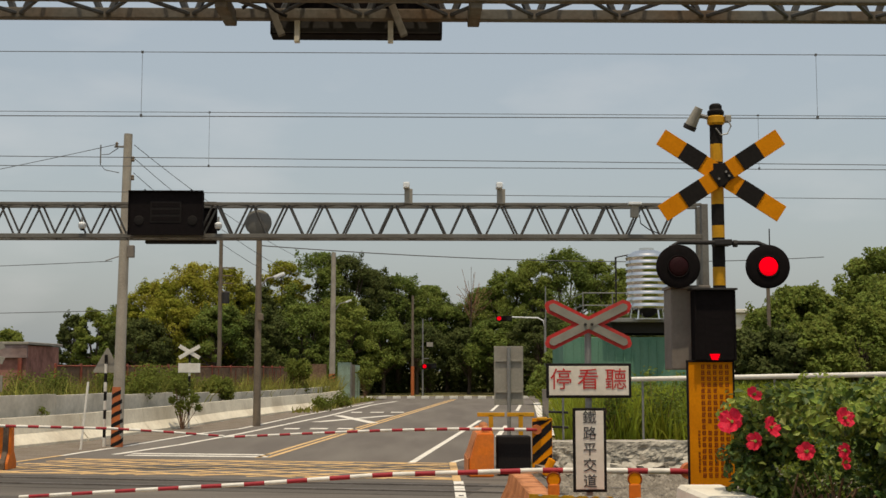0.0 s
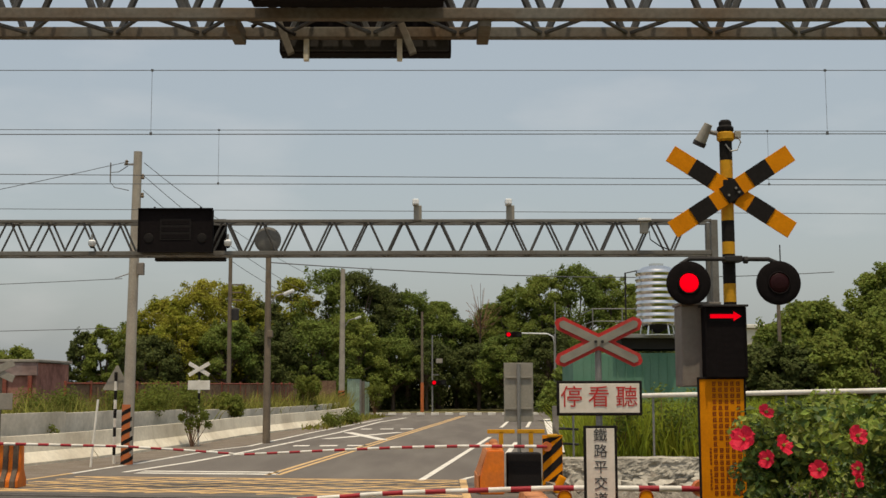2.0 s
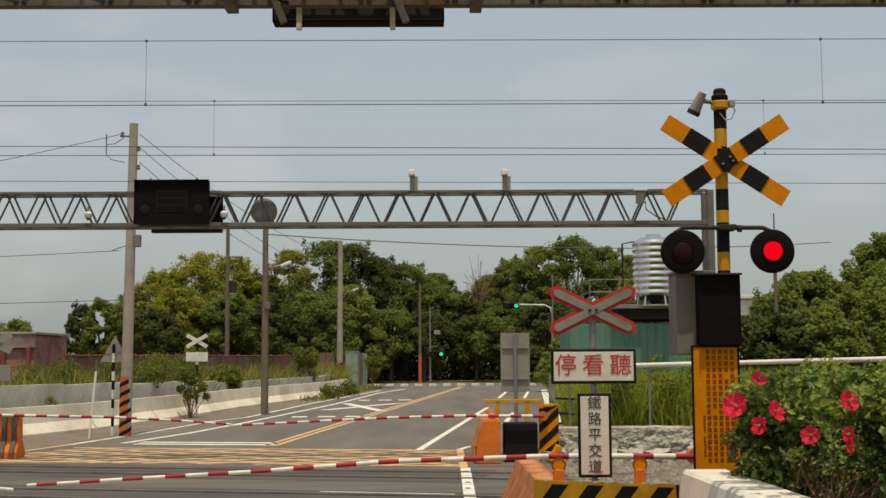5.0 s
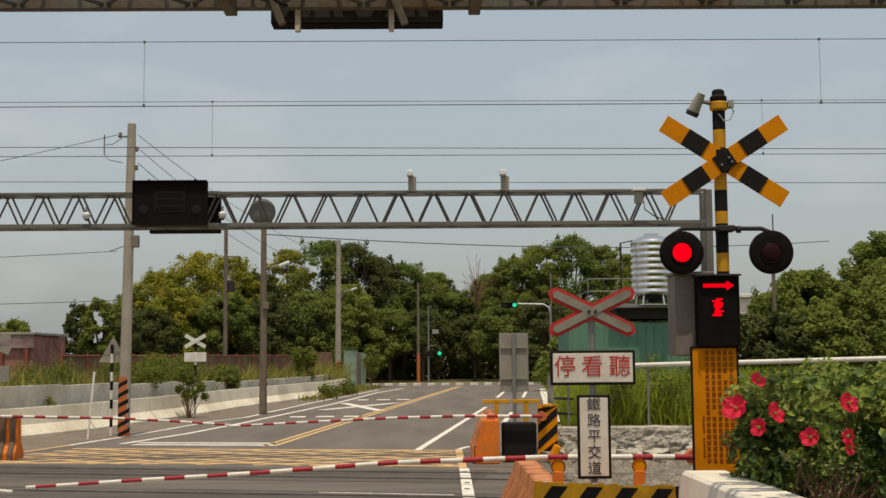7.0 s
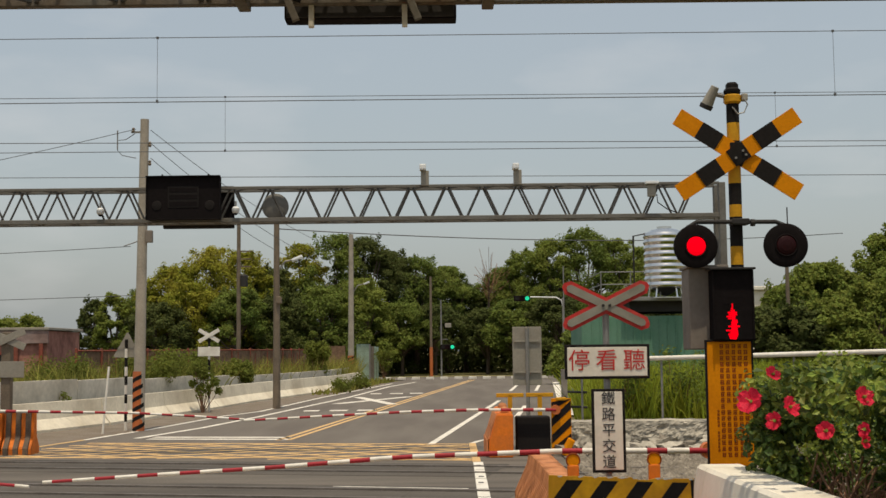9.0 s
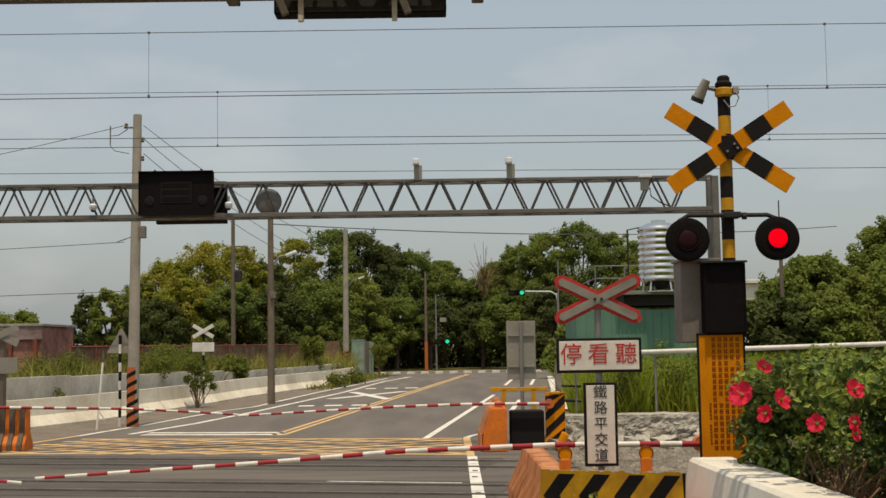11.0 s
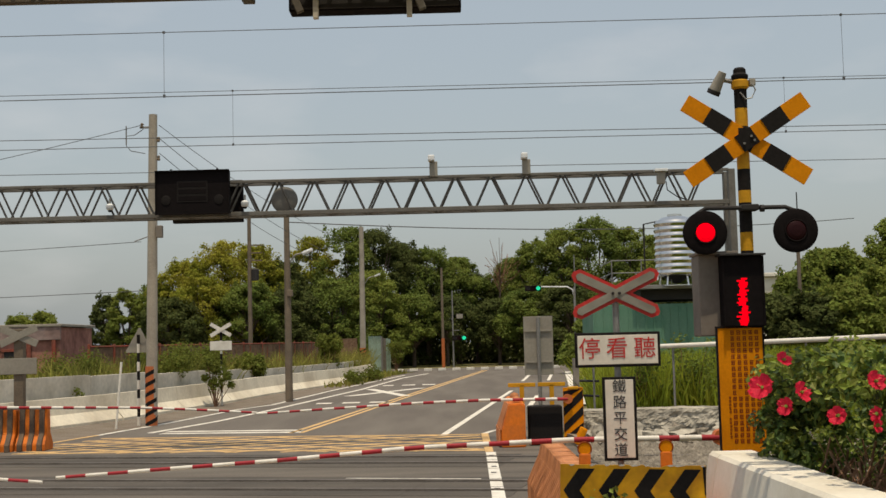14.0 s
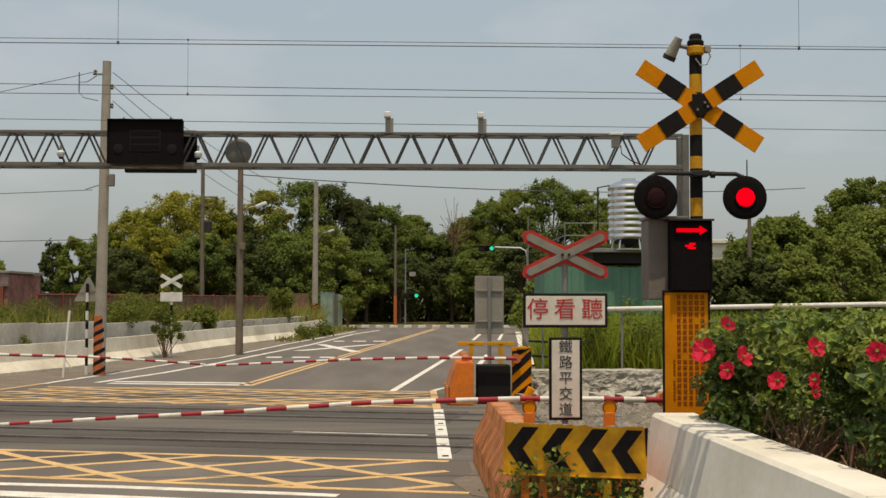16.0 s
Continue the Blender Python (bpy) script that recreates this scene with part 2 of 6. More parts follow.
# lighter leaf colour; on the bush it stands in for sunlit leaves
BUSH_BRIGHT = mat("bright_leaves", (0.3, 0.34, 0.06), 0.5, vary=0.2, grain=8, bump=0, second=(0.17, 0.23, 0.033), blotch=3, island=0.3, world_space=True, trans=0.4, spec=0.35)
GRASS = mat("tall_grass", (0.33, 0.35, 0.036), 0.8, vary=0.2, grain=3, bump=0, second=(0.21, 0.26, 0.03), blotch=0.8, island=0.35, world_space=True, trans=0.45, spec=0.1)
DRY_GRASS = mat("dry_grass", (0.32, 0.28, 0.065), 0.8, vary=0.2, grain=3, bump=0, second=(0.17, 0.19, 0.04), blotch=0.8, island=0.3, world_space=True, trans=0.35, spec=0.1)
PETAL = mat("petal_red", (0.9, 0.04, 0.09), 0.6, vary=0.2, grain=20, bump=0, second=(0.78, 0.02, 0.06), blotch=8, trans=0.5, spec=0.2)
STAMEN = mat("stamen", (0.7, 0.35, 0.12), 0.6, vary=0.1)


# ---- mesh helpers ----
def part(name, bm, material, parent=None, label="", smooth=False):
    me = bpy.data.meshes.new(name)
    bm.normal_update()
    bm.to_mesh(me)
    bm.free()
    me.materials.append(material)
    if smooth:
        for p in me.polygons:
            p.use_smooth = True
        me.set_sharp_from_angle(angle=radians(40))
    ob = new(name, me)
    if parent is not None:
        ob.parent = parent
    if label:
        ob["label"] = label
    return ob


def base(name, label, category, place=(0, 0, 0), turn=0, group="", kind=""):
    ob = new(name)
    ob.empty_display_size = 0.2
    ob.matrix_basis = pose(*place, 0, 0, turn)
    return tagged(ob, label, category, group, kind)


def put_box(bm, c, s, bevel=0.0, m=None):
    r = bmesh.ops.create_cube(bm, size=1)
    vs = r["verts"]
    bmesh.ops.transform(bm, matrix=Matrix.LocRotScale(c, None, s), verts=vs)
    if bevel:
        es = list({e for v in vs for e in v.link_edges})
        out = bmesh.ops.bevel(bm, geom=es, offset=bevel, segments=2, affect="EDGES", profile=0.6)
        vs = list({v for f in out["faces"] for v in f.verts} | {v for v in vs if v.is_valid})
    if m is not None:
        bmesh.ops.transform(bm, matrix=m, verts=vs)
    return vs


def box(c, s, bevel=0.0, m=None):
    bm = bmesh.new()
    put_box(bm, c, s, bevel, m)
    return bm


def put_rod(bm, p, q, r1, r2=None, seg=10, caps=True):
    p, q = Vector(p), Vector(q)
    r2 = r1 if r2 is None else r2
    d = q - p
    out = bmesh.ops.create_cone(bm, cap_ends=caps, segments=seg, radius1=r1, radius2=r2, depth=d.length)
    turn = d.to_track_quat("Z", "Y").to_matrix().to_4x4()
    bmesh.ops.transform(bm, matrix=Matrix.Translation((p + q) / 2) @ turn, verts=out["verts"])
    return out["verts"]


def rod(p, q, r1, r2=None, seg=12):
    bm = bmesh.new()
    put_rod(bm, p, q, r1, r2, seg)
    return bm


def tube(points, r, seg=6):
    """One unbroken round bar along a line of points."""
    pts = [Vector(p) for p in points]
    bm = bmesh.new()
    rings = []
    for i, p in enumerate(pts):
        d = (pts[min(i + 1, len(pts) - 1)] - pts[max(i - 1, 0)]).normalized()
        up = Vector((0, 0, 1)) if abs(d.z) < 0.9 else Vector((0, 1, 0))
        u = d.cross(up).normalized()
        v = d.cross(u)
        rings.append([bm.verts.new(p + (u * math.cos(2 * math.pi * k / seg) + v * math.sin(2 * math.pi * k / seg)) * r) for k in range(seg)])
    for a, c in zip(rings, rings[1:]):
        for k in range(seg):
            bm.faces.new((a[k], a[(k + 1) % seg], c[(k + 1) % seg], c[k]))
    bm.faces.new(rings[0][::-1])
    bm.faces.new(rings[-1])
    bmesh.ops.recalc_face_normals(bm, faces=bm.faces)
    return bm


def spun(profile, seg=24, m=None):
    """A solid of revolution about z: profile of (radius, height)."""
    bm = bmesh.new()
    rings = []
    for r, z in profile:
        rings.append([bm.verts.new((r * math.cos(2 * math.pi * i / seg), r * math.sin(2 * math.pi * i / seg), z)) for i in range(seg)])
    for a, b in zip(rings, rings[1:]):
        for i in range(seg):
            bm.faces.new((a[i], a[(i + 1) % seg], b[(i + 1) % seg], b[i]))
    bm.faces.new(rings[0][::-1])
    bm.faces.new(rings[-1])
    if m is not None:
        bm.transform(m)
    return bm


def slab(outline, z0, z1):
    """A flat plate from an outline of (x, y), between two heights."""
    bm = bmesh.new()
    lo = [bm.verts.new((x, y, z0)) for x, y in outline]
    hi = [bm.verts.new((x, y, z1)) for x, y in outline]
    n = len(outline)
    bm.faces.new(hi)
    bm.faces.new(lo[::-1])
    for i in range(n):
        bm.faces.new((lo[i], lo[(i + 1) % n], hi[(i + 1) % n], hi[i]))
    bmesh.ops.recalc_face_normals(bm, faces=bm.faces)
    return bm


def plate(outline, y0, y1):
    """An upright plate from an outline of (x, z), between two depths."""
    bm = slab([(x, -z) for x, z in outline], 0, 1)
    for v in bm.verts:
        x, nz, k = v.co
        v.co = (x, y0 + (y1 - y0) * k, -nz)
    bmesh.ops.recalc_face_normals(bm, faces=bm.faces)
    return bm


def extruded(profile, p, q):
    """A profile of (across, z) swept on the ground from p to q; across points to the right of the way."""
    p, q = Vector(p), Vector(q)
    d = (q - p).normalized()
    side = Vector((d.y, -d.x, 0))
    bm = bmesh.new()
    a = [bm.verts.new(p + side * u + Vector((0, 0, z))) for u, z in profile]
    b = [bm.verts.new(q + side * u + Vector((0, 0, z))) for u, z in profile]
    n = len(profile)
    bm.faces.new(a)
    bm.faces.new(b[::-1])
    for i in range(n):
        bm.faces.new((a[i], b[i], b[(i + 1) % n], a[(i + 1) % n]))
    bmesh.ops.recalc_face_normals(bm, faces=bm.faces)
    return bm


def lettering(text, size, material, parent, m, name="lettering"):
    """Built-in font, as a mesh, centred at m and standing upright towards -y."""
    cu = bpy.data.curves.new(name, "FONT")
    cu.body, cu.size, cu.align_x, cu.align_y, cu.extrude = text, size, "CENTER", "CENTER", 0.002
    tmp = new("tmp", cu)
    bpy.context.view_layer.update()
    me = bpy.data.meshes.new_from_object(tmp)
    bpy.data.objects.remove(tmp)
    me.materials.clear()
    me.materials.append(material)
    ob = new(name, me)
    ob.parent = parent
    ob.matrix_basis = m @ pose(0, 0, 0, 90)
    return ob


def leaf_cloud(name, points, normals, size, material, parent=None, aspect=0.6, rng=None, curl=0.25):
    """Many small bent leaves, one mesh: two triangles pairs per leaf, folded along the middle."""
    rng = rng or np.random.default_rng(3)
    n = len(points)
    P, N = np.asarray(points, float), np.asarray(normals, float)
    N = N + rng.normal(0, 0.55, N.shape)
    N /= np.linalg.norm(N, axis=1)[:, None] + 1e-9
    A = rng.normal(0, 1, N.shape)
    A -= (A * N).sum(1)[:, None] * N
    A /= np.linalg.norm(A, axis=1)[:, None] + 1e-9
    B = np.cross(N, A)
    s = size * rng.uniform(0.6, 1.35, n)[:, None]
    tip, tail = P + A * s * 0.5 - N * s * curl * 0.4, P - A * s * 0.5
    l, r = P + B * s * aspect * 0.5 + N * s * curl * 0.5, P - B * s * aspect * 0.5 + N * s * curl * 0.5
    V = np.stack([tail, l, tip, r], 1).reshape(-1, 3)
    k = np.arange(n)[:, None] * 4
    F = np.concatenate([k + [0, 2, 1], k + [0, 3, 2]], 0)
    me = bpy.data.meshes.new(name)
    me.from_pydata(V.tolist(), [], F.tolist())
    me.materials.append(material)
    ob = new(name, me)
    if parent is not None:
        ob.parent = parent
    return ob


def line_on_road(name, p, q, width, material, z=0.004):
    p, q = Vector((*p, 0)), Vector((*q, 0))
    d = (q - p).normalized()
    s = Vector((d.y, -d.x, 0)) * width / 2
    return slab([(v.x, v.y) for v in (p - s, p + s, q + s, q - s)], 0.0005, z)


# ---- ground, road, tracks ----
ROAD_SLOPE = 0.1143


def far_x(x28, y):
    """The road beyond the tracks bears a little to the right."""
    return x28 + (y - 28.0) * ROAD_SLOPE


def build_ground():
    bm = bmesh.new()
    bmesh.ops.create_grid(bm, x_segments=40, y_segments=40, size=2500)
    for v in bm.verts:
        v.co.z = -0.06
    tagged(part("ground", bm, SOIL), "grassy soil reaching away to the horizon", "ground", kind="structure")
    road = part("road", slab([(-9.6, -60), (0.85, -60), (0.85, 15.3), (-9.6, 15.3)], -0.05, 0.0), ASPHALT)
    tagged(road, "sun-bleached grey asphalt of the near road", "road", kind="structure")
    a = [(-13.5, 22.9), (2.29, 22.9), (2.3, 26), (far_x(2.5, 30), 30), (far_x(1.9, 87), 87), (60, 87), (60, 96), (-60, 96),
         (-60, 87), (far_x(-8.9, 87), 87), (far_x(-10.6, 30), 30)]
    tagged(part("road", slab(a, -0.05, 0.0), ASPHALT), "sun-bleached grey asphalt road beyond the railway crossing", "road", kind="structure")
    tagged(part("crossing_deck", slab([(-14, 15.3), (2.3, 15.3), (2.3, 22.9), (-14, 22.9)], -0.05, 0.002), TRACK_ASPHALT),
           "dark worn asphalt deck between the railway rails", "crossing deck", kind="structure")
    tagged(part("ballast_bed", slab([(2.3, 14.6), (90, 14.6), (90, 23.8), (2.3, 23.8)], -0.05, 0.02), BALLAST),
           "grey stone ballast beside the railway crossing", "ballast", kind="structure")
    tagged(part("ballast_bed", slab([(-90, 14.6), (-14, 14.6), (-14, 23.8), (-90, 23.8)], -0.05, 0.02), BALLAST),
           "grey stone ballast beside the railway crossing", "ballast", kind="structure")
    tagged(part("pavement", slab([(0.85, -60), (2.29, -60), (2.29, 15.29), (0.85, 15.29)], -0.05, 0.004), ASPHALT),
           "dusty worn asphalt verge beside the road", "pavement", kind="structure")


def build_verge():
    for label, pts in (("strip of brown dirt and gravel at the foot of the wall", [(-9.6, 23.2), (-8.75, 27.6), (-8.5, 29.4), (-7.9, 33.0), (-7.05, 39.9), (-6.3, 42.6), (-5.35, 54.9), (-3.9, 68.7), (-3.1, 78), (-5.2, 78), (-4.95, 66.6), (-7.58, 50.4), (-9.35, 35.4), (-10.6, 31), (-11.9, 23.2)]),
                       ("brown dirt washed against the plastic barriers", [(0.7, 12.6), (0.98, 12.4), (0.98, 15.2), (0.84, 15.2), (0.78, 14.2), (0.62, 13.6)])):
        rng = random.Random(len(label))
        fine = []
        for (xa, ya), (xb, yb) in zip(pts, pts[1:] + pts[:1]):
            n = max(1, int(math.hypot(xb - xa, yb - ya) / 0.6))
            fine += [(xa + (xb - xa) * i / n + rng.uniform(-0.06, 0.06), ya + (yb - ya) * i / n) for i in range(n)]
        tagged(part("verge", slab(fine, 0.0005, 0.006), DIRT), label, "verge", kind="structure")


def build_tracks():
    for yc in (17.35, 21.1):
        t = base("railway_track", "pair of steel rails set flush in the crossing", "railway track", (0, yc, 0), -12.8, group="railway tracks")
        for dy in (-0.53, 0.53):
            part("rail", box((-4, dy, 0.008), (36, 0.066, 0.05), 0.006), RAIL_STEEL, t, "worn brown steel rail")
            part("flange_groove", box((-5, dy + (0.09 if dy < 0 else -0.09), 0.0015), (13, 0.04, 0.006)), RAIL_STEEL, t)
        for dy, w in ((0.0, 0.74), (-0.86, 0.5), (0.86, 0.5)):
            for i in range(8):
                p = part("crossing_panel", box((-10.25 + i * 1.5, dy, 0.004), (1.494, w, 0.008), 0.002), RUBBER, t, "" if i else "dark rubber crossing panel")
    joint = part("deck_joint", line_on_road("j", (-1.6, 18.62), (0.4, 18.1), 0.045, 0, 0.014), LINE_WHITE)
    tagged(joint, "pale strip across the crossing deck between the tracks", "joint strip", kind="structure")


def marking(label, pieces, material, name="road_marking"):
    ob = base(name, label, "road marking", kind="structure")
    for n, bm in pieces:
        part(n, bm, material, ob)


def clipped(p, q, limits):
    """The piece of a stroke that lies inside all half-planes (a, b, c): a x + b y <= c."""
    lo, hi = 0.0, 1.0
    for a, b, c in limits:
        f0, f1 = a * p[0] + b * p[1] - c, a * q[0] + b * q[1] - c
        if f0 > 0 and f1 > 0:
            return None
        if f0 > 0:
            lo = max(lo, f0 / (f0 - f1))
        elif f1 > 0:
            hi = min(hi, f0 / (f0 - f1))
    if hi - lo < 0.02:
        return None
    return [(p[0] + (q[0] - p[0]) * k, p[1] + (q[1] - p[1]) * k) for k in (lo, hi)]


def hatch(limits, families, width):
    """Crossed strokes of a keep-clear box; families: (first point, slope, rise per stroke, count)."""
    out = []
    for n, ((x0, y0), slope, rise, count) in enumerate(families):
        for k in range(count):
            y = y0 + rise * k
            seg = clipped((x0 - 14, y - 14 * slope), (x0 + 14, y + 14 * slope), limits)
            if seg and math.hypot(seg[1][0] - seg[0][0], seg[1][1] - seg[0][1]) > 0.4:
                out.append(("stroke", line_on_road("s", *seg, width, LINE_YELLOW, 0.0045 if n else 0.0065)))
    return out


def row_of(pts, width, z=0.006):
    return [("stroke", line_on_road("l", p, q, width, 0, z)) for p, q in zip(pts, pts[1:])]


def build_markings():
    # near keep-clear box
    lim = [(0.22, 1, 15.36), (-0.26, -1, -12.92), (1, 0, 0.55), (-1, 0, 9.4)]
    pcs = hatch(lim, [((-4.5, 15.5), -1.13, -1.72, 9), ((-4.5, 15.72), 0.57, -1.05, 6)], 0.14)
    pcs += hatch(lim, [((-4.5, 17.22), -1.13, 1.72, 4), ((-4.5, 16.77), 0.57, 1.05, 4)], 0.14)
    pcs += row_of([(-9.4, 17.43), (0.6, 15.23)], 0.13, 0.008) + row_of([(-9.4, 15.36), (-4.5, 14.09), (-1.85, 13.36), (0.72, 12.74)], 0.13, 0.008)
    marking("worn yellow crossed keep-clear box before the tracks", pcs, LINE_YELLOW)
    lim = [(0.2, 1, 26.75), (-0.2, -1, -22.9), (1, 0, 0.6), (-1, 0.42, 19.8)]
    pcs = hatch(lim, [((-4, 24.6), -0.75, -0.95, 6), ((-4, 24.6), 0.42, -0.68, 6)], 0.13)
    pcs += hatch(lim, [((-4, 25.55), -0.75, 0.95, 7), ((-4, 25.28), 0.42, 0.68, 7)], 0.13)
    pcs += row_of([(-8.6, 24.62), (-3.4, 23.98), (0.6, 22.8)], 0.15, 0.008) + row_of([(-8.0, 28.35), (0.6, 26.75)], 0.13, 0.008)
    pcs += row_of([(-9.6, 24.4), (-8.8, 27.5), (-8.4, 29.4)], 0.13, 0.008) + row_of([(0.66, 22.5), (0.7, 27.0)], 0.15, 0.008)
    marking("worn yellow crossed keep-clear box beyond the tracks", pcs, LINE_YELLOW)
    # white
    cuts = [(15.45, 17.12), (17.12, 18.1), (18.1, 19.55), (19.55, 21.0), (21.0, 22.45)]
    edge = lambda y: 0.565 + (y - 15.45) * 0.0165
    marking("white edge line of raised blocks with dark bolt recesses over the crossing", [("block", line_on_road("l", (edge(a), a), (edge(b), b - 0.07), 0.175, 0, 0.0125)) for a, b in cuts], WHITE)
    marking("dark bolt recess in the white edge blocks", [("bolt_recess", line_on_road("l", (edge(y) + dx, y), (edge(y) + dx + 0.08, y), 0.13, 0, 0.0165)) for dx, y in ((-0.03, 15.7), (-0.04, 16.85), (-0.05, 18.9), (-0.03, 19.8), (-0.04, 21.7))], DARK_GREY)
    marking("white stop line before the crossing", row_of([(-9.4, 14.85), (-4.3, 13.5), (-3.0, 13.26), (-0.62, 12.62)], 0.17) + row_of([(-9.4, 14.3), (-4.1, 12.85), (-0.9, 12.0)], 0.3), LINE_WHITE)
    marking("white stop line beyond the crossing", row_of([(-6.9, 30.15), (-3.55, 29.5)], 0.3) + row_of([(-6.9, 29.5), (-3.5, 28.85)], 0.3), LINE_WHITE)
    marking("white line along the far lane", row_of([(-0.2, 26.8), (2.4, 49.5)], 0.15), LINE_WHITE)
    marking("short white lane dashes by the far verge", row_of([(3.5, 60.8), (4.87, 75)], 0.16) + row_of([(4.78, 61), (6.0, 73.5)], 0.16) + row_of([(2.33, 37.4), (3.11, 44.8)], 0.16), LINE_WHITE)
    marking("white edge line beside the grassy verge", row_of([(0.7, 27.0), (0.86, 27.6), (1.15, 28.3), (1.6, 28.9)], 0.12) + row_of([(3.95, 38), (5.12, 51.7), (7.2, 76.2)], 0.42), LINE_WHITE)
    marking("white edge line by the roadside wall", row_of([(-8.4, 29.4), (-8.12, 31.15), (-7.76, 33.0), (-6.9, 39.9), (-6.15, 42.6), (-5.2, 54.9), (-3.77, 68.7), (-2.9, 77.2)], 0.15), LINE_WHITE)
    marking("white line beside the oncoming lane", row_of([(-7.25, 29.8), (-6.41, 33.76), (-5.68, 39.2), (-3.98, 54.9), (-2.8, 71), (-1.48, 80.1)], 0.17), LINE_WHITE)
    marking("double yellow centre line", [("stroke", line_on_road("l", (-3.6 + dx, 28.6), (2.35 + dx, 85.0), 0.12, 0, 0.006)) for dx in (-0.12, 0.12)], LINE_YELLOW)
    # painted crossing warning of the oncoming lane
    pcs = row_of([(-3.99, 48.2), (-1.28, 54.9)], 0.4) + row_of([(-3.58, 54.9), (-1.76, 47.2)], 0.4, 0.008)
    for y, w, xs in ((42.7, 0.7, ((-4.64, -4.12), (-3.75, -3.15), (-2.82, -2.16))), (59.2, 0.9, ((-3.25, -2.74), (-2.33, -1.71), (-1.37, -0.75)))):
        pcs += [("stroke", line_on_road("a", (a, y), (b, y), w, 0, 0.006)) for a, b in xs]
    marking("white painted crossing warning on the oncoming lane", pcs, LINE_WHITE)
    for i in range(12):
        k = part("kerb_block", box((0, 0, 0.09), (0.55, 0.3, 0.18), 0.02), WHITE)
        k.matrix_basis = pose(-3.6 + i * 1.0, 87.4, 0)
        tagged(k, "short white-painted concrete kerb block at the junction", "kerb block", "kerb blocks")


def build_walls():
    # low jersey wall at the far left, its back wall, and the parapet close by
    prof = [(0.0, 0), (0.42, 0), (0.42, 0.08), (0.2, 0.34), (0.14, 0.77), (0.0, 0.77)]
    run = [(-12.6, 23.0, 0), (-11.0, 31.0, 0), (-9.75, 35.4, 0), (-8.4, 45.2, 0), (-7.95, 50.4, 0), (-5.35, 66.6, 0), (-4.9, 76.0, 0)]
    wall = base("wall_roadside", "whitewashed concrete roadside barrier with a sloping foot", "wall", kind="structure")
    rear = base("wall_rear", "stained grey concrete wall behind the roadside barrier", "wall", kind="structure")
    for (a, b) in zip(run, run[1:]):
        n = max(1, round((Vector(b) - Vector(a)).length / 5.5))
        for i in range(n):
            p, q = Vector(a).lerp(Vector(b), i / n), Vector(a).lerp(Vector(b), (i + 1) / n)
            q = q - (q - p).normalized() * 0.02
            part("panel", extruded(prof, p, q), WALL_LIME, wall)
            off = Vector((-0.55, 0, 0))
            top = 1.32 - 0.28 * min(1.0, max(0.0, (p.y - 33) / 17))
            part("panel", extruded([(-0.16, 0), (0.0, 0), (0.0, top), (-0.16, top)], p + off, q + off), WALL_GREY, rear)
    prof = [(-0.36, 0), (-0.34, 0.1), (-0.12, 0.43), (-0.03, 0.92), (0.0, 0.95), (0.36, 0.95), (0.38, 0.93), (0.4, 0)]
    para = base("wall_parapet", "white-painted concrete parapet with a sloping foot and dirty top", "wall", kind="structure")
    run = [(2.36, 11.35, 0), (2.36, 11.0, 0), (2.5, 6.5, 0), (2.62, 2.5, 0), (2.7, -3, 0)]
    for a, b in zip(run, run[1:]):
        p, q = Vector(a), Vector(b)
        flip = [(-u, z) for u, z in prof]
        part("panel", extruded(flip, p, q - (q - p).normalized() * 0.012), CONCRETE_WHITE, para)
    # broken wall by the tracks
    rng = random.Random(5)
    bm = bmesh.new()
    bmesh.ops.create_grid(bm, x_segments=150, y_segments=26, size=1)
    for v in bm.verts:
        u, w = v.co.x * 0.5 + 0.5, v.co.y * 0.5 + 0.5
        x, z = 2.55 + u * 4.6, w * 0.62
        k = noise.fractal(Vector((x * 5.5, z * 8.0, 1)), 0.75, 2.2, 6)
        y = 24.25 - 0.05 * k * (1.6 - w) + (0.3 if w > 0.97 else 0) - 0.06 * (1 - w) - 0.5 * min(0, noise.noise(Vector((x * 2.3, z * 3.2, 4))) + 0.42)
        v.co = (x, y, z + (0.025 * noise.noise(Vector((x * 3, 0, 7))) if w > 0.9 else 0))
    w2 = base("wall_broken", "crumbling grey concrete retaining wall with broken edge", "wall", kind="structure")
    part("face", bm, CONCRETE, w2)
    part("core", box((4.85, 24.75, 0.29), (4.6, 0.7, 0.58), 0.02), RUBBLE, w2)
    for i in range(64):
        big = i < 30
        x, c = rng.uniform(2.3, 5.6), rng.uniform(0.12, 0.3) if big else rng.uniform(0.05, 0.12)
        y = rng.uniform(23.45, 24.1) if big else rng.uniform(22.95, 23.9)
        bm = bmesh.new()
        bmesh.ops.create_cube(bm, size=1)
        bmesh.ops.subdivide_edges(bm, edges=bm.edges[:], cuts=1)
        for v in bm.verts:
            v.co += Vector((rng.uniform(-0.16, 0.16), rng.uniform(-0.16, 0.16), rng.uniform(-0.16, 0.16)))
            v.co = Vector((v.co.x * c * rng.uniform(1.0, 1.3), v.co.y * c, v.co.z * c * 0.7))
        st = part("stone", bm, CONCRETE if i % 3 else RUBBLE)
        st.matrix_basis = pose(x, y, c * 0.3 + (0.1 if big and y > 23.8 else 0), rng.uniform(-25, 25), rng.uniform(-25, 25), rng.uniform(0, 360))
        tagged(st, "broken lump of pale concrete at the foot of the wall" if big else "loose grey broken stone on the ballast", "stone", "stones by the track")


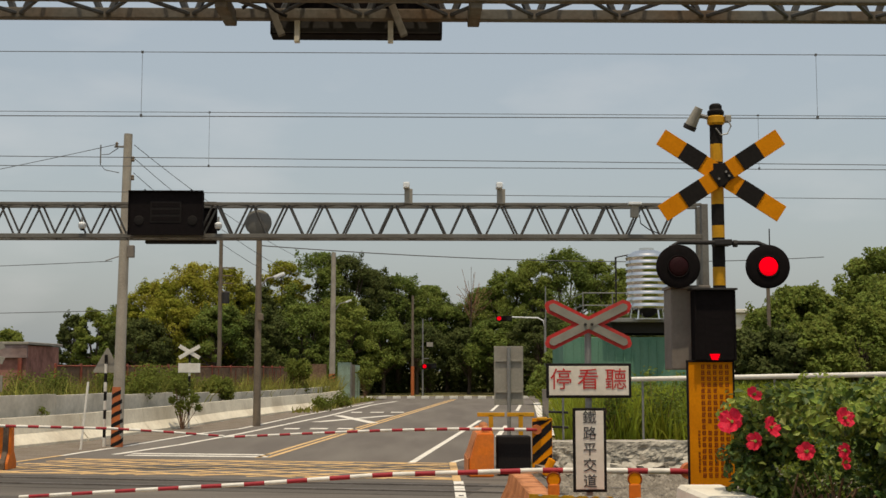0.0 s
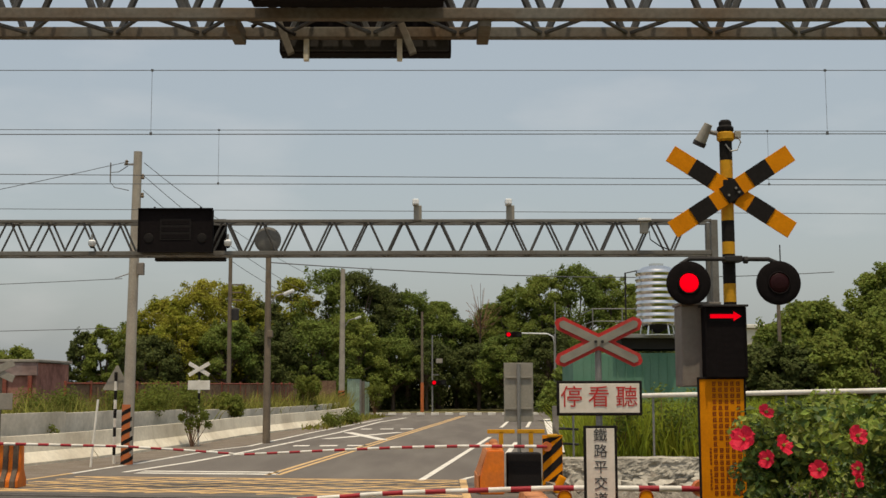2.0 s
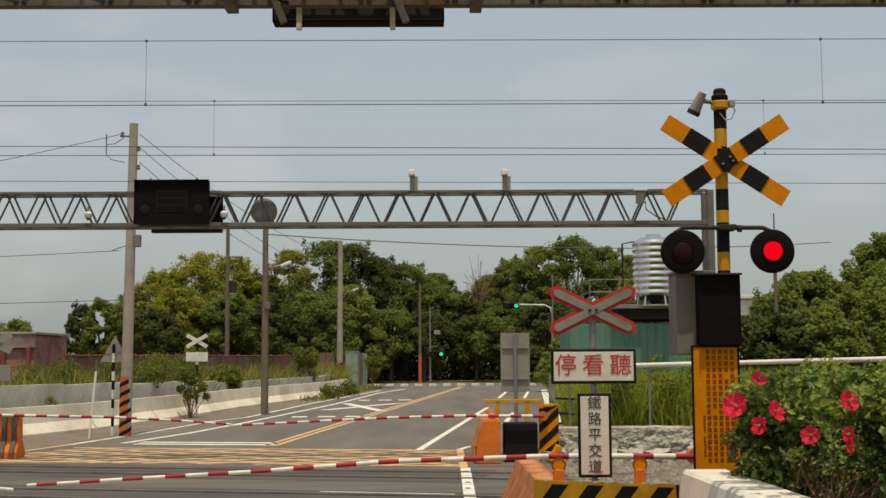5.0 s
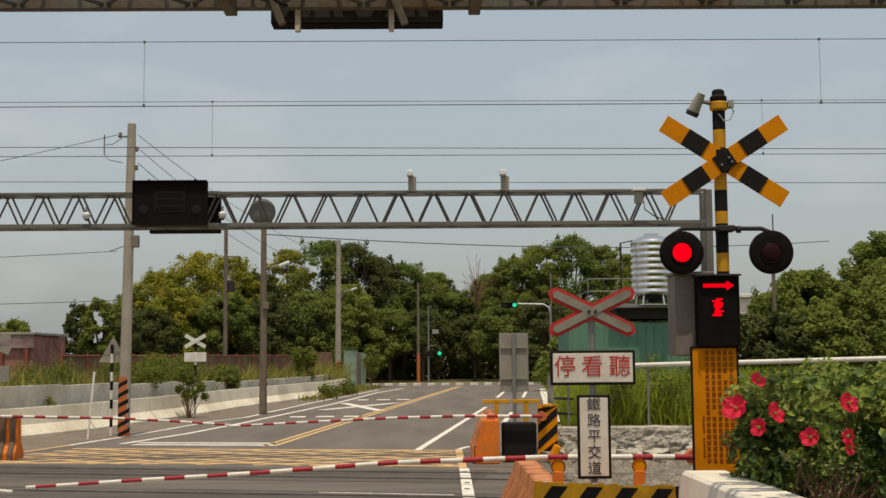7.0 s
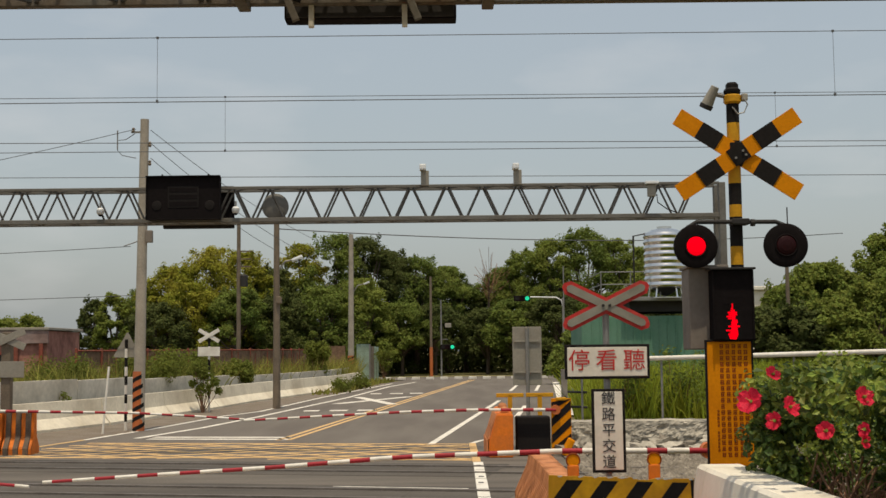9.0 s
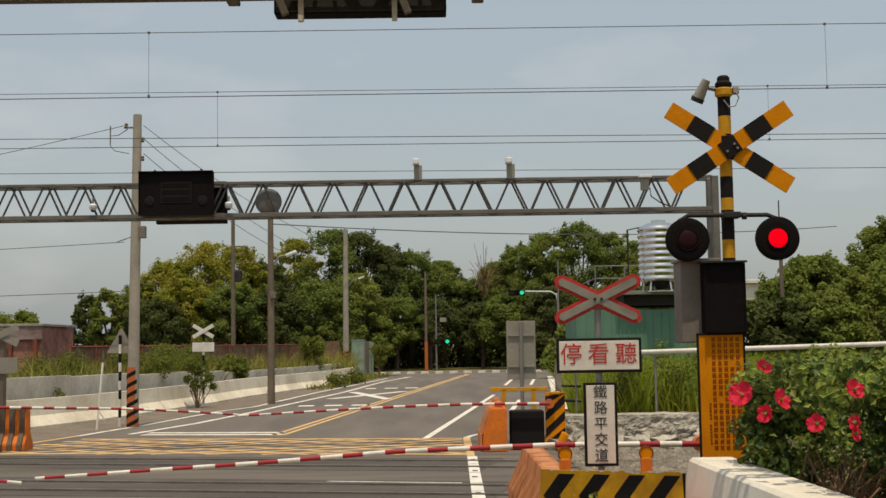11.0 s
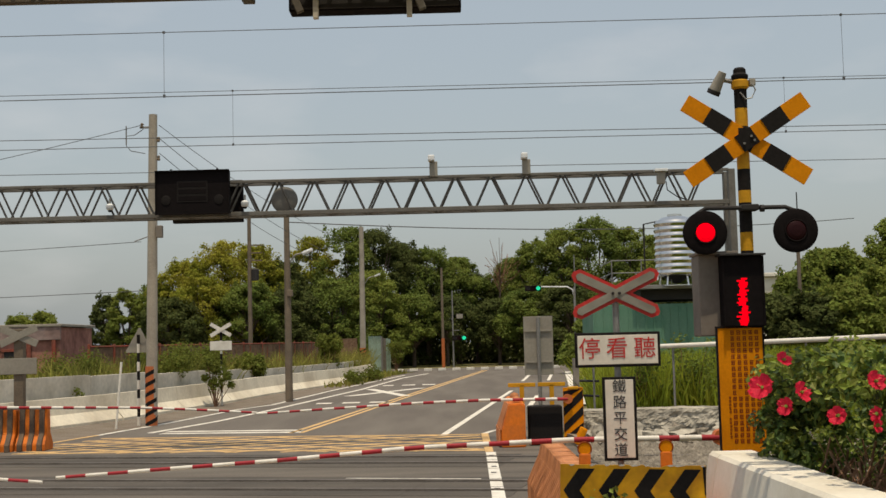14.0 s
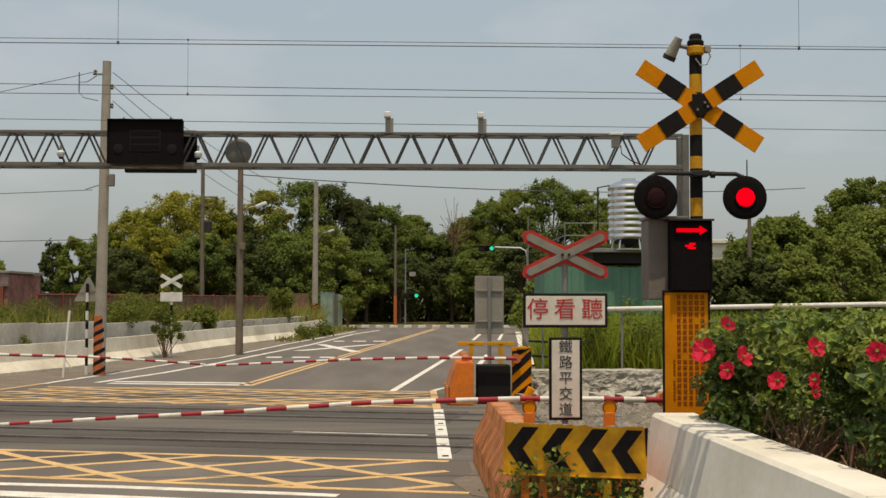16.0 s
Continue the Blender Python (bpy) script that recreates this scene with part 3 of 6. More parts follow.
def build_gravel():
    """Loose stones over the ballast, one mesh."""
    rng = np.random.default_rng(31)
    V, F = [], []
    corner = np.array([(1, 0, 0), (-1, 0, 0), (0, 1, 0), (0, -1, 0), (0, 0, 1), (0, 0, -1)], float)
    tri = np.array([(0, 2, 4), (2, 1, 4), (1, 3, 4), (3, 0, 4), (2, 0, 5), (1, 2, 5), (3, 1, 5), (0, 3, 5)])
    for i in range(3600):
        c = np.array([rng.uniform(2.35, 8.5), rng.uniform(14.8, 24.1), 0.02])
        s = rng.uniform(0.03, 0.085)
        V.append(c + corner * rng.uniform(0.6, 1.3, (6, 1)) * s * [1, 1, 0.8])
        F.append(tri + 6 * i)
    me = bpy.data.meshes.new("gravel")
    me.from_pydata(np.concatenate(V).tolist(), [], np.concatenate(F).tolist())
    me.materials.append(RUBBLE)
    tagged(new("gravel", me), "loose brown-grey track stones beside the crossing", "gravel", kind="stuff")


build_ground()
build_verge()
build_tracks()
build_gravel()
build_markings()
build_walls()


# ---- level-crossing furniture ----
FLIPS = []


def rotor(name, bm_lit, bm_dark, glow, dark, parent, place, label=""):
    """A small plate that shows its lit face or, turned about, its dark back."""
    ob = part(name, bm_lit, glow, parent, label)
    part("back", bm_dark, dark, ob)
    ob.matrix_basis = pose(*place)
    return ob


def stripes_board(parent, length, width, angle, depth, bands, label):
    """A striped board of a crossbuck; bands: (start, end, material) along its length."""
    m = pose(0, depth, 0, 0, angle, 0)
    b = part("board", box((0, 0.008, 0), (length, 0.012, width), 0.003, m), AMBER, parent, label)
    for a, e in bands:
        part("stripe", box(((a + e) / 2, -0.001, 0), (e - a, 0.012, width + 0.001), 0, m), BLACK, b)
    return b


def build_crossing_signal():
    s = base("crossing_signal", "yellow and black striped level-crossing signal post with two red lamps", "crossing signal", (2.915, 12.0, 0))
    # post in bands
    k = 0
    cuts = [0, 0.6, 1.2, 1.8, 2.4, 2.81, 2.99, 3.28, 3.4, 3.61, 3.78, 4.03, 4.21, 4.42, 4.5]
    for a, b in zip(cuts, cuts[1:]):
        part("band", rod((0, 0, a), (0, 0, b), 0.062, seg=20), YELLOW if k % 2 else BLACK, s, "yellow band" if k % 2 else "black band", True)
        k += 1
    part("foot", spun([(0.2, 0), (0.2, 0.05), (0.09, 0.08), (0.07, 0.2)], 16), CONCRETE, s, "concrete foot")
    # crossbuck
    L, W = 1.4, 0.178
    bands = [(-0.45, -0.22), (0.22, 0.45), (-0.09, 0.09)]
    stripes_board(s, L, W, 33, -0.085, bands, "orange and black striped crossbuck board").location = (0.022, 0, 3.888)
    stripes_board(s, L, W, -33, -0.105, bands, "orange and black striped crossbuck board").location = (0.022, 0, 3.888)
    part("bracket", box((0, -0.06, 3.91), (0.12, 0.05, 0.2), 0.01), BLACK, s)
    for dx, dz in ((0.04, 0.03), (-0.03, -0.04), (0.07, -0.01)):
        part("bolt", rod((dx + 0.02, -0.118, 3.888 + dz), (dx + 0.02, -0.128, 3.888 + dz), 0.012, seg=8), STEEL, s)
    # head: bell and horn
    part("bell", spun([(0.07, 4.49), (0.082, 4.51), (0.082, 4.54), (0.062, 4.56), (0.062, 4.595), (0.045, 4.615), (0.01, 4.62)], 20), BLACK, s, "black domed bell on the post top", True)
    part("collar", spun([(0.066, 4.4), (0.086, 4.42), (0.086, 4.48), (0.066, 4.5)], 20), YELLOW, s, smooth=True)
    h = part("horn", spun([(0.03, 0.12), (0.04, 0.12), (0.052, 0.01), (0.062, -0.1), (0.057, -0.1), (0.047, 0.0), (0.014, 0.03)], 18, pose(-0.225, -0.03, 4.46, 18, 24, 0)), SIGN_GREY, s, "grey loudspeaker horn", True)
    part("rim", spun([(0.063, -0.115), (0.067, -0.07), (0.06, -0.07), (0.057, -0.115)], 18, pose(-0.225, -0.03, 4.46, 18, 24, 0)), DARK_GREY, h)
    part("horn_bracket", tube([(-0.18, -0.02, 4.5), (-0.08, 0, 4.48), (0, 0, 4.44)], 0.022), STEEL, s)
    part("microphone", box((0.11, -0.03, 4.46), (0.06, 0.08, 0.07), 0.012), SIGN_GREY, s)
    part("cable", tube([(0.1, -0.06, 4.46), (0.13, -0.08, 4.38), (0.09, -0.09, 4.3), (0.03, -0.08, 4.29), (-0.02, -0.07, 4.36)], 0.008), STEEL, s)
    # lamp arm
    part("lamp_arm", tube([(-0.5, -0.1, 3.17), (-0.41, -0.1, 3.225), (0.36, -0.1, 3.22), (0.48, -0.1, 3.17)], 0.022, 10), DARK_GREY, s, "dark steel arm that carries the lamps")
    part("clamp", box((0.02, -0.05, 3.225), (0.17, 0.16, 0.06), 0.012), DARK_GREY, s)
    part("clamp_bolt", rod((0.11, -0.13, 3.21), (0.15, -0.13, 3.21), 0.035, seg=8), DARK_GREY, s)
    part("aerial", rod((0.475, -0.1, 3.17), (0.475, -0.1, 3.36), 0.006), DARK_GREY, s)
    for x in (-0.428, 0.445):
        up = pose(x, -0.13, 2.987, 90, 0, 0)
        h = part("lamp_housing", spun([(0.205, -0.05), (0.212, -0.03), (0.212, 0.012), (0.2, 0.02), (0.12, 0.014), (0.0001, 0.014)], 40, up), SIGN_BLACK, s, "round black lamp housing with backing disc", True)
        rim = bmesh.new()
        for i in range(30):
            a, b = 2 * math.pi * i / 30, 2 * math.pi * (i + 1) / 30
            put_rod(rim, (0.104 * math.cos(a), 0.104 * math.sin(a), 0.02), (0.104 * math.cos(b), 0.104 * math.sin(b), 0.02), 0.008, seg=6)
        rim.transform(up)
        part("lens_ring", rim, SIGN_BLACK, h, smooth=True)
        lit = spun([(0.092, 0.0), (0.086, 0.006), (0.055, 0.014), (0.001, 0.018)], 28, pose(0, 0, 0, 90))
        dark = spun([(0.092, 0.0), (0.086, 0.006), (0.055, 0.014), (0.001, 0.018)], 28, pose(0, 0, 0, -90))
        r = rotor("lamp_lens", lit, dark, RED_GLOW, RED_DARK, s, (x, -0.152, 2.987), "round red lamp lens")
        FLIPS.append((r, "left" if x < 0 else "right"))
    # direction display
    d = part("display_box", box((-0.088, -0.06, 2.415), (0.4, 0.2, 0.68), 0.014), SIGN_BLACK, s, "black light-emitting direction display box")
    part("display_roof", box((-0.095, -0.08, 2.765), (0.44, 0.26, 0.02), 0.005), DARK_GREY, d)
    for x in (-0.278, 0.102):
        part("frame_side", box((x, -0.165, 2.415), (0.018, 0.02, 0.67), 0.004), SIGN_BLACK, d)
    part("cabinet", box((-0.33, 0.18, 2.385), (0.3, 0.36, 0.79), 0.015), CABINET, s, "grey steel relay cabinet behind the display")
    part("cabinet_cap", box((-0.3, 0.15, 2.795), (0.4, 0.42, 0.03), 0.008), CABINET, s)
    zc = 2.665
    lit = plate([(-0.15, -0.019), (0.075, -0.019), (0.075, -0.046), (0.15, 0), (0.075, 0.046), (0.075, 0.019), (-0.15, 0.019)], -0.003, 0)
    dark = box((0, 0, 0), (0.31, 0.001, 0.105))
    r = rotor("arrow", lit, dark, RED_GLOW, SIGN_BLACK, s, (-0.086, -0.161, zc), "red light-emitting arrow")
    FLIPS.append((r, "arrow"))
    # eight rows of the running text under the arrow
    rng = random.Random(2)
    for i in range(8):
        z = 2.512 - i * 0.057
        lit, dark = bmesh.new(), bmesh.new()
        for k in range(3):
            w = (0.05, 0.095, 0.07)[(k + i) % 3] * rng.uniform(0.8, 1.2)
            x = rng.uniform(-0.018, 0.018)
            put_box(lit, (x, -0.002, 0.02 - k * 0.019), (w, 0.004, 0.0165))
        put_box(lit, (rng.uniform(-0.02, 0.02), -0.003, 0), (0.03, 0.004, 0.058))
        put_box(dark, (0, 0, 0), (0.165, 0.001, 0.06))
        r = rotor("text_segment", lit, dark, RED_GLOW, SIGN_BLACK, s, (-0.098, -0.161, z), "red light-emitting text segment")
        FLIPS.append((r, i))
    # notice board
    n = part("notice_board", box((-0.13, -0.09, 1.47), (0.43, 0.02, 1.19), 0.008), AMBER, s, "orange notice board with rows of small faded characters")
    for c, sz in (((-0.13, -0.09, 2.073), (0.465, 0.035, 0.02)), ((-0.352, -0.09, 1.47), (0.018, 0.035, 1.2)), ((0.092, -0.09, 1.47), (0.018, 0.035, 1.2)), ((-0.13, -0.09, 0.868), (0.465, 0.035, 0.014))):
        part("frame_bar", box(c, sz, 0.004), BLACK, n, "black frame")
    for col in range(6):
        x = -0.262 + col * 0.058 + (0.012 if col == 0 else 0)
        z = 2.02 - (0.62 if col == 0 else 0)
        while z > (1.0 if col == 0 else 0.93):
            if rng.random() > 0.06:
                bm = bmesh.new()
                wdt, hgt = (0.022, 0.026) if col == 0 else (0.04, 0.044)
                for k in range(3):
                    put_box(bm, (x + rng.uniform(-0.003, 0.003), -0.1012, z - hgt * 0.36 * (k - 1)), (wdt * rng.uniform(0.7, 1.0), 0.002, hgt * 0.2))
                for dx in (-0.3, rng.uniform(0.1, 0.35)):
                    put_box(bm, (x + dx * wdt, -0.1014, z), (wdt * 0.2, 0.002, hgt * rng.uniform(0.75, 1.0)))
                part("character_bar", bm, AMBER_INK, n)
            z -= 0.034 if col == 0 else 0.0575
    part("foot_bracket", box((-0.13, 0.0, 0.83), (0.34, 0.1, 0.07), 0.012), STEEL, n, "grey steel foot")
    for x in (-0.28, 0.02):
        part("stay", rod((x, 0.0, 0.0), (x, 0.0, 0.95), 0.025), STEEL, s)
    return s


def build_stop_sign():
    s = base("warning_sign", "red-edged crossbuck with white boards lettered in red and black", "railway sign", (1.525, 11.3, 0))
    part("post", rod((0, 0.03, 0), (0, 0.03, 2.42), 0.03, seg=14), STEEL, s, "grey steel post", True)
    for i, a in enumerate((26, -26)):
        m = pose(0, -0.02 - 0.004 * i, 2.403, 0, a, 0)
        L, w, c = 0.435, 0.066, 0.048
        out = [(-L + c, -w), (L - c, -w), (L, -w + c), (L, w - c), (L - c, w), (-L + c, w), (-L, w - c), (-L, -w + c)]
        b = part("board", plate(out, 0, 0.012), SIGN_RED, s, "crossbuck board with red edge")
        b.matrix_basis = m
        L2, w2, c2 = 0.395, 0.035, 0.024
        out = [(-L2 + c2, -w2), (L2 - c2, -w2), (L2, -w2 + c2), (L2, w2 - c2), (L2 - c2, w2), (-L2 + c2, w2), (-L2, w2 - c2), (-L2, -w2 + c2)]
        part("face", plate(out, -0.018 - 0.002 * i, 0.002), SIGN_FADED, b, "weathered pale face")
    for dx in (-0.03, 0.03):
        part("bolt", rod((dx, -0.04, 2.403), (dx, -0.055, 2.403), 0.014, seg=8), DARK_GREY, s)
    for name, c, sz, ink, text, size in (("upper_board", (-0.002, -0.02, 1.892), (0.778, 0.02, 0.315), SIGN_RED, "\u505c\u770b\u807d", 0.205),
                                         ("lower_board", (-0.001, -0.02, 1.268), (0.306, 0.02, 0.755), INK, "\u9435\u8def\u5e73\u4ea4\u9053", 0.128)):
        b = part(name, box(c, sz, 0.009), BLACK, s, "white board with black border")
        part("face", box((c[0], c[1] - 0.006, c[2]), (sz[0] - 0.05, 0.014, sz[2] - 0.05), 0.004), SIGN_WHITE, b, "dusty white face")
        for i, ch in enumerate(text):
            if name == "upper_board":
                m = pose(c[0] + (i - 1) * 0.25 - 0.005, c[1] - 0.016, c[2])
            else:
                m = pose(c[0], c[1] - 0.016, c[2] + (2 - i) * 0.143)
            lettering(ch, size, ink, b, m)
        for z in (-0.25, 0.25):
            part("clip", box((0, 0.01, c[2] + z * sz[2]), (0.1, 0.05, 0.025), 0.004), STEEL, b)


def build_chevron_board():
    b = base("chevron_board", "yellow board with black chevrons standing on orange legs", "chevron board", (1.477, 10.3, 0))
    w, h = 0.6, 0.213
    rng = random.Random(12)
    out = [(-w, -h), (w, -h), (w, h)] + [(w - (2 * w) * k / 16, h - (0.022 if k in (5, 6) else rng.uniform(0, 0.007))) for k in range(1, 16)] + [(-w, h)]
    p = part("panel", plate(out, -0.012, 0.012), CHEV_YELLOW, b, "worn yellow panel with a dented top edge")
    p.matrix_basis = pose(0, 0, 0.74, 0, 2.0, 0)
    for i in range(4):
        x, c = -0.575 + i * 0.291, 0.178
        out = [(x, 0), (x + 0.125, c), (x + 0.258, c), (x + 0.133, 0), (x + 0.258, -c), (x + 0.125, -c)]
        bm = bmesh.new()
        for quad in ((out[0], out[1], out[2], out[3]), (out[0], out[3], out[4], out[5])):
            piece = plate(quad, -0.0155, -0.0115)
            me = bpy.data.meshes.new("t")
            piece.to_mesh(me)
            piece.free()
            bm.from_mesh(me)
        part("chevron", bm, BLACK, p, "black chevron")
    part("stripe_end", plate([(w - 0.03, 0.2), (w - 0.002, 0.2), (w - 0.002, -0.03), (w - 0.012, -0.03)], -0.0155, -0.0115), BLACK, p)
    for k in range(9):
        x, c = -0.5 + k * 0.13 + rng.uniform(-0.04, 0.04), rng.uniform(0.02, 0.055)
        part("bare_edge", plate([(x - c, h - 0.004), (x - c * 0.3, h - 0.016), (x + c * 0.5, h - 0.009), (x + c, h - 0.003), (x, h + 0.001)], -0.015, -0.011), SIGN_WHITE, p, "" if k else "paint worn off to pale metal")
    part("fold", box((0, -0.002, -h - 0.006), (2 * w - 0.01, 0.035, 0.014), 0.004), CHEV_YELLOW, p, "folded lower edge")
    for x in (-0.42, -0.27, 0.27):
        part("leg", box((x, 0.04, 0.27), (0.07, 0.04, 0.56), 0.006), CHEV_YELLOW if x > 0 else ORANGE, b, "orange steel leg")
    for x in (-0.35, 0.345):
        r = part("reflector", rod((x, 0.35, 1.06), (x, 0.38, 1.06), 0.058, seg=24), AMBER, b, "round amber reflector")
        part("reflector_rim", tube([(x + 0.058 * math.cos(a * math.pi / 8), 0.35, 1.06 + 0.058 * math.sin(a * math.pi / 8)) for a in range(17)], 0.007, 5), AMBER_INK, r)
        part("reflector_stem", box((x, 0.36, 0.84), (0.1, 0.04, 0.36), 0.012), ORANGE, b)


def jersey_profile(scale=1.0):
    return [(-0.28 * scale, 0), (0.28 * scale, 0), (0.28 * scale, 0.14), (0.12 * scale, 0.36), (0.09 * scale, 0.84), (-0.09 * scale, 0.84), (-0.12 * scale, 0.36), (-0.28 * scale, 0.14)]


STEPPED = [(-0.22, 0), (0.22, 0), (0.22, 0.38), (0.08, 0.66), (0.08, 0.73), (-0.08, 0.73), (-0.08, 0.66), (-0.22, 0.38)]


def water_barrier(material, label, place, turn, length=0.95, ribs=5, ribmat=None, group="plastic barriers", prof=None):
    prof = prof or jersey_profile()
    o = base("water_barrier", label, "barrier", place, turn, group)
    bm = extruded(prof, (0, -length / 2, 0), (0, length / 2, 0))
    bmesh.ops.bevel(bm, geom=bm.edges[:], offset=0.015, segments=2, affect="EDGES")
    part("body", bm, material, o)
    ribw = length / ribs * 0.26
    for i in range(ribs):
        y = -length / 2 + (i + 0.5) * length / ribs
        bm = extruded([(u * 1.04 + (0.045 if u > 0 else -0.045), z + (0.03 if z > 0.5 else 0)) for u, z in prof], (0, y - ribw, 0), (0, y + ribw, 0))
        bmesh.ops.bevel(bm, geom=bm.edges[:], offset=0.01, segments=1, affect="EDGES")
        part("rib", bm, ribmat or material, o)
    return o


def corrugated_barrier(material, label, place, turn, length, ribs):
    """A plastic barrier whose flanks are folded into upright saw-tooth ribs."""
    o = base("water_barrier", label, "barrier", place, turn, "plastic barriers")
    bm = extruded([(-0.1, 0), (0.1, 0), (0.06, 0.72), (-0.06, 0.72)], (0, -length / 2, 0), (0, length / 2, 0))
    part("body", bm, material, o)
    for i in range(ribs):
        y0 = -length / 2 + i * length / ribs
        step = length / ribs
        bm = bmesh.new()
        prof = ((0.3, 0.0), (0.3, 0.28), (0.15, 0.6), (0.12, 0.74))
        for side in (-1, 1):
            rows = [[bm.verts.new((side * u * k, y0 + f * step, z)) for u, z in prof] for f, k in ((0.02, 0.98), (0.1, 1.0), (0.5, 0.98), (0.98, 0.4))]
            for a, c in zip(rows, rows[1:]):
                for q in range(3):
                    bm.faces.new((a[q], a[q + 1], c[q + 1], c[q]))
            rim = [r[3] for r in rows]
            mid = [bm.verts.new((0, v.co.y, 0.74)) for v in rim]
            for q in range(3):
                bm.faces.new((rim[q], rim[q + 1], mid[q + 1], mid[q]))
            bm.faces.new([v for v in rows[0]] + [mid[0], bm.verts.new((0, rows[0][0].co.y, 0))])
            bm.faces.new([v for v in rows[-1]] + [mid[-1], bm.verts.new((0, rows[-1][0].co.y, 0))])
        bmesh.ops.recalc_face_normals(bm, faces=bm.faces)
        part("rib", bm, material, o)
    return o


def build_barriers():
    # along the near road edge
    for y in (10.85, 11.85, 12.85, 13.85, 14.85):
        corrugated_barrier(ORANGE_FADED, "sun-faded orange ribbed plastic barrier along the road edge", (1.2, y, 0.015), 0, 0.96, 7)
    water_barrier(ORANGE, "orange plastic barrier behind the chevron board", (1.8, 10.95, 0.015), 0, 0.9, 4, prof=STEPPED)
    # beyond the tracks
    o = base("water_barrier", "bright orange plastic barrier with a faded flank beside the gate", "barrier", (1.22, 23.3, 0), 0, "plastic barriers")
    bm = bmesh.new()
    low, high = ((-0.3, 0), (0.16, 0), (0.16, 1.7), (-0.34, 1.7)), ((-0.15, 0.03), (0.16, 0.03), (0.15, 1.68), (-0.12, 1.68))
    a = [bm.verts.new((x, y, 0)) for x, y in low]
    mid = [bm.verts.new((x * 0.98, y, 0.3)) for x, y in low]
    b = [bm.verts.new((x, y, 0.8 + 0.05 * y)) for x, y in high]
    for lo, hi in ((a, mid), (mid, b)):
        for k in range(4):
            bm.faces.new((lo[k], lo[(k + 1) % 4], hi[(k + 1) % 4], hi[k]))
    bm.faces.new(b)
    bm.faces.new(a[::-1])
    bmesh.ops.recalc_face_normals(bm, faces=bm.faces)
    bmesh.ops.bevel(bm, geom=bm.edges[:], offset=0.02, segments=2, affect="EDGES")
    part("body", bm, ORANGE, o, "", True)
    for k in range(4):
        bm = plate([(-0.16, 0.0), (0.16, 0.0), (0.11, 0.3), (-0.11, 0.3)], -0.03, 0.0)
        f = part("flank_rib", bm, ORANGE_FADED, o, "" if k else "faded pale orange rib")
        f.matrix_basis = pose(-0.315, 0.25 + 0.4 * k, 0.03, 0, 0, -90)
        f = part("shoulder_rib", box((0, 0, 0), (0.03, 0.26, 0.5), 0.008), ORANGE_FADED, o)
        f.matrix_basis = pose(-0.228, 0.25 + 0.4 * k, 0.57, 0, 18, 0)
    for y in (0.4, 1.2):
        part("filler_cap", spun([(0.09, 0.82 + 0.05 * y), (0.09, 0.86 + 0.05 * y), (0.06, 0.9 + 0.05 * y), (0.001, 0.92 + 0.05 * y)], 16, pose(0.02, y, 0)), ORANGE_FADED, o, "faded domed filler cap", True)
    for i in range(3):
        water_barrier(ORANGE, "orange barrier with black stripes on the far kerb", (-9.82 + 0.62 * i, 25.3 + 0.1 * i, 0), 90, 0.6, 3, BARK)
    # hatched hazard board
    h = base("hazard_board", "orange and black hatched hazard board", "hazard board", (2.31, 23.6, 0))
    part("panel", box((0, 0, 0.6), (0.38, 0.03, 0.96), 0.006), AMBER, h)
    part("cap", box((0, 0, 1.07), (0.2, 0.1, 0.06), 0.02), YELLOW, h)
    for k in range(4):
        z = -0.08 + k * 0.31
        bm = plate([(-0.185, z), (0.185, z + 0.34), (0.185, z + 0.5), (-0.185, z + 0.16)], -0.021, -0.016)
        for v in bm.verts:
            v.co.z = max(0.14, min(1.07, v.co.z))
        part("stripe", bm, BLACK, h)
    part("post", box((0, 0.05, 0.25), (0.3, 0.06, 0.5), 0.01), BLACK, h)
    part("foot", box((0, -0.2, 0.2), (0.12, 0.34, 0.34), 0.03, pose(0, 0, 0, 0, 28, 0)), AMBER, h)
    # yellow guard frames
    for x in (1.42, 2.02):
        g = base("guard_frame", "yellow steel T-shaped guard post", "guard post", (x, 25.0, 0), group="guard posts")
        part("upright", box((0, 0, 0.55), (0.09, 0.06, 1.1), 0.01), YELLOW, g)
        part("crossbar", box((0, 0, 1.1), (0.55, 0.06, 0.08), 0.01), YELLOW, g)


def gate(label, place, arm_pts, flip, r0, r1, stripe, machine=((0.27, 0.25, 0.5), (0.36, 0.4, 0.95), CABINET)):
    """A boom gate: machine, counterweight and a striped, slightly sagging boom."""
    g = base("boom_gate", label, "boom gate", place, group="boom gates")
    part("machine", box(machine[0], machine[1], 0.03), machine[2], g, "steel gate machine")
    part("pivot", rod((0, -0.02, arm_pts[0][1]), (0, 0.12, arm_pts[0][1]), 0.09, seg=16), ORANGE_HATCH, g)
    pts = [Vector((x, 0, z)) for x, z in arm_pts]
    total = sum((b - a).length for a, b in zip(pts, pts[1:]))
    boom = part("boom", tube([(p.x, p.y, p.z) for p in pts], r1 * 0.6, 8), WHITE, g, "red and white striped boom")

    def along(s):
        for a, b in zip(pts, pts[1:]):
            d = (b - a).length
            if s <= d:
                return a.lerp(b, s / d)
            s -= d
        return pts[-1]
    s, k = 0.0, 0
    while s < total - 0.02:
        e = min(total, s + stripe * (1.0 if k % 2 else 0.92))
        ra, rb = r0 + (r1 - r0) * s / total, r0 + (r1 - r0) * e / total
        part("stripe", rod(along(s), along(e), ra, rb, 10), WHITE if k % 2 else STRIPE_RED, boom, "white stripe" if k % 2 else "red stripe", True)
        s, k = e, k + 1
    return g


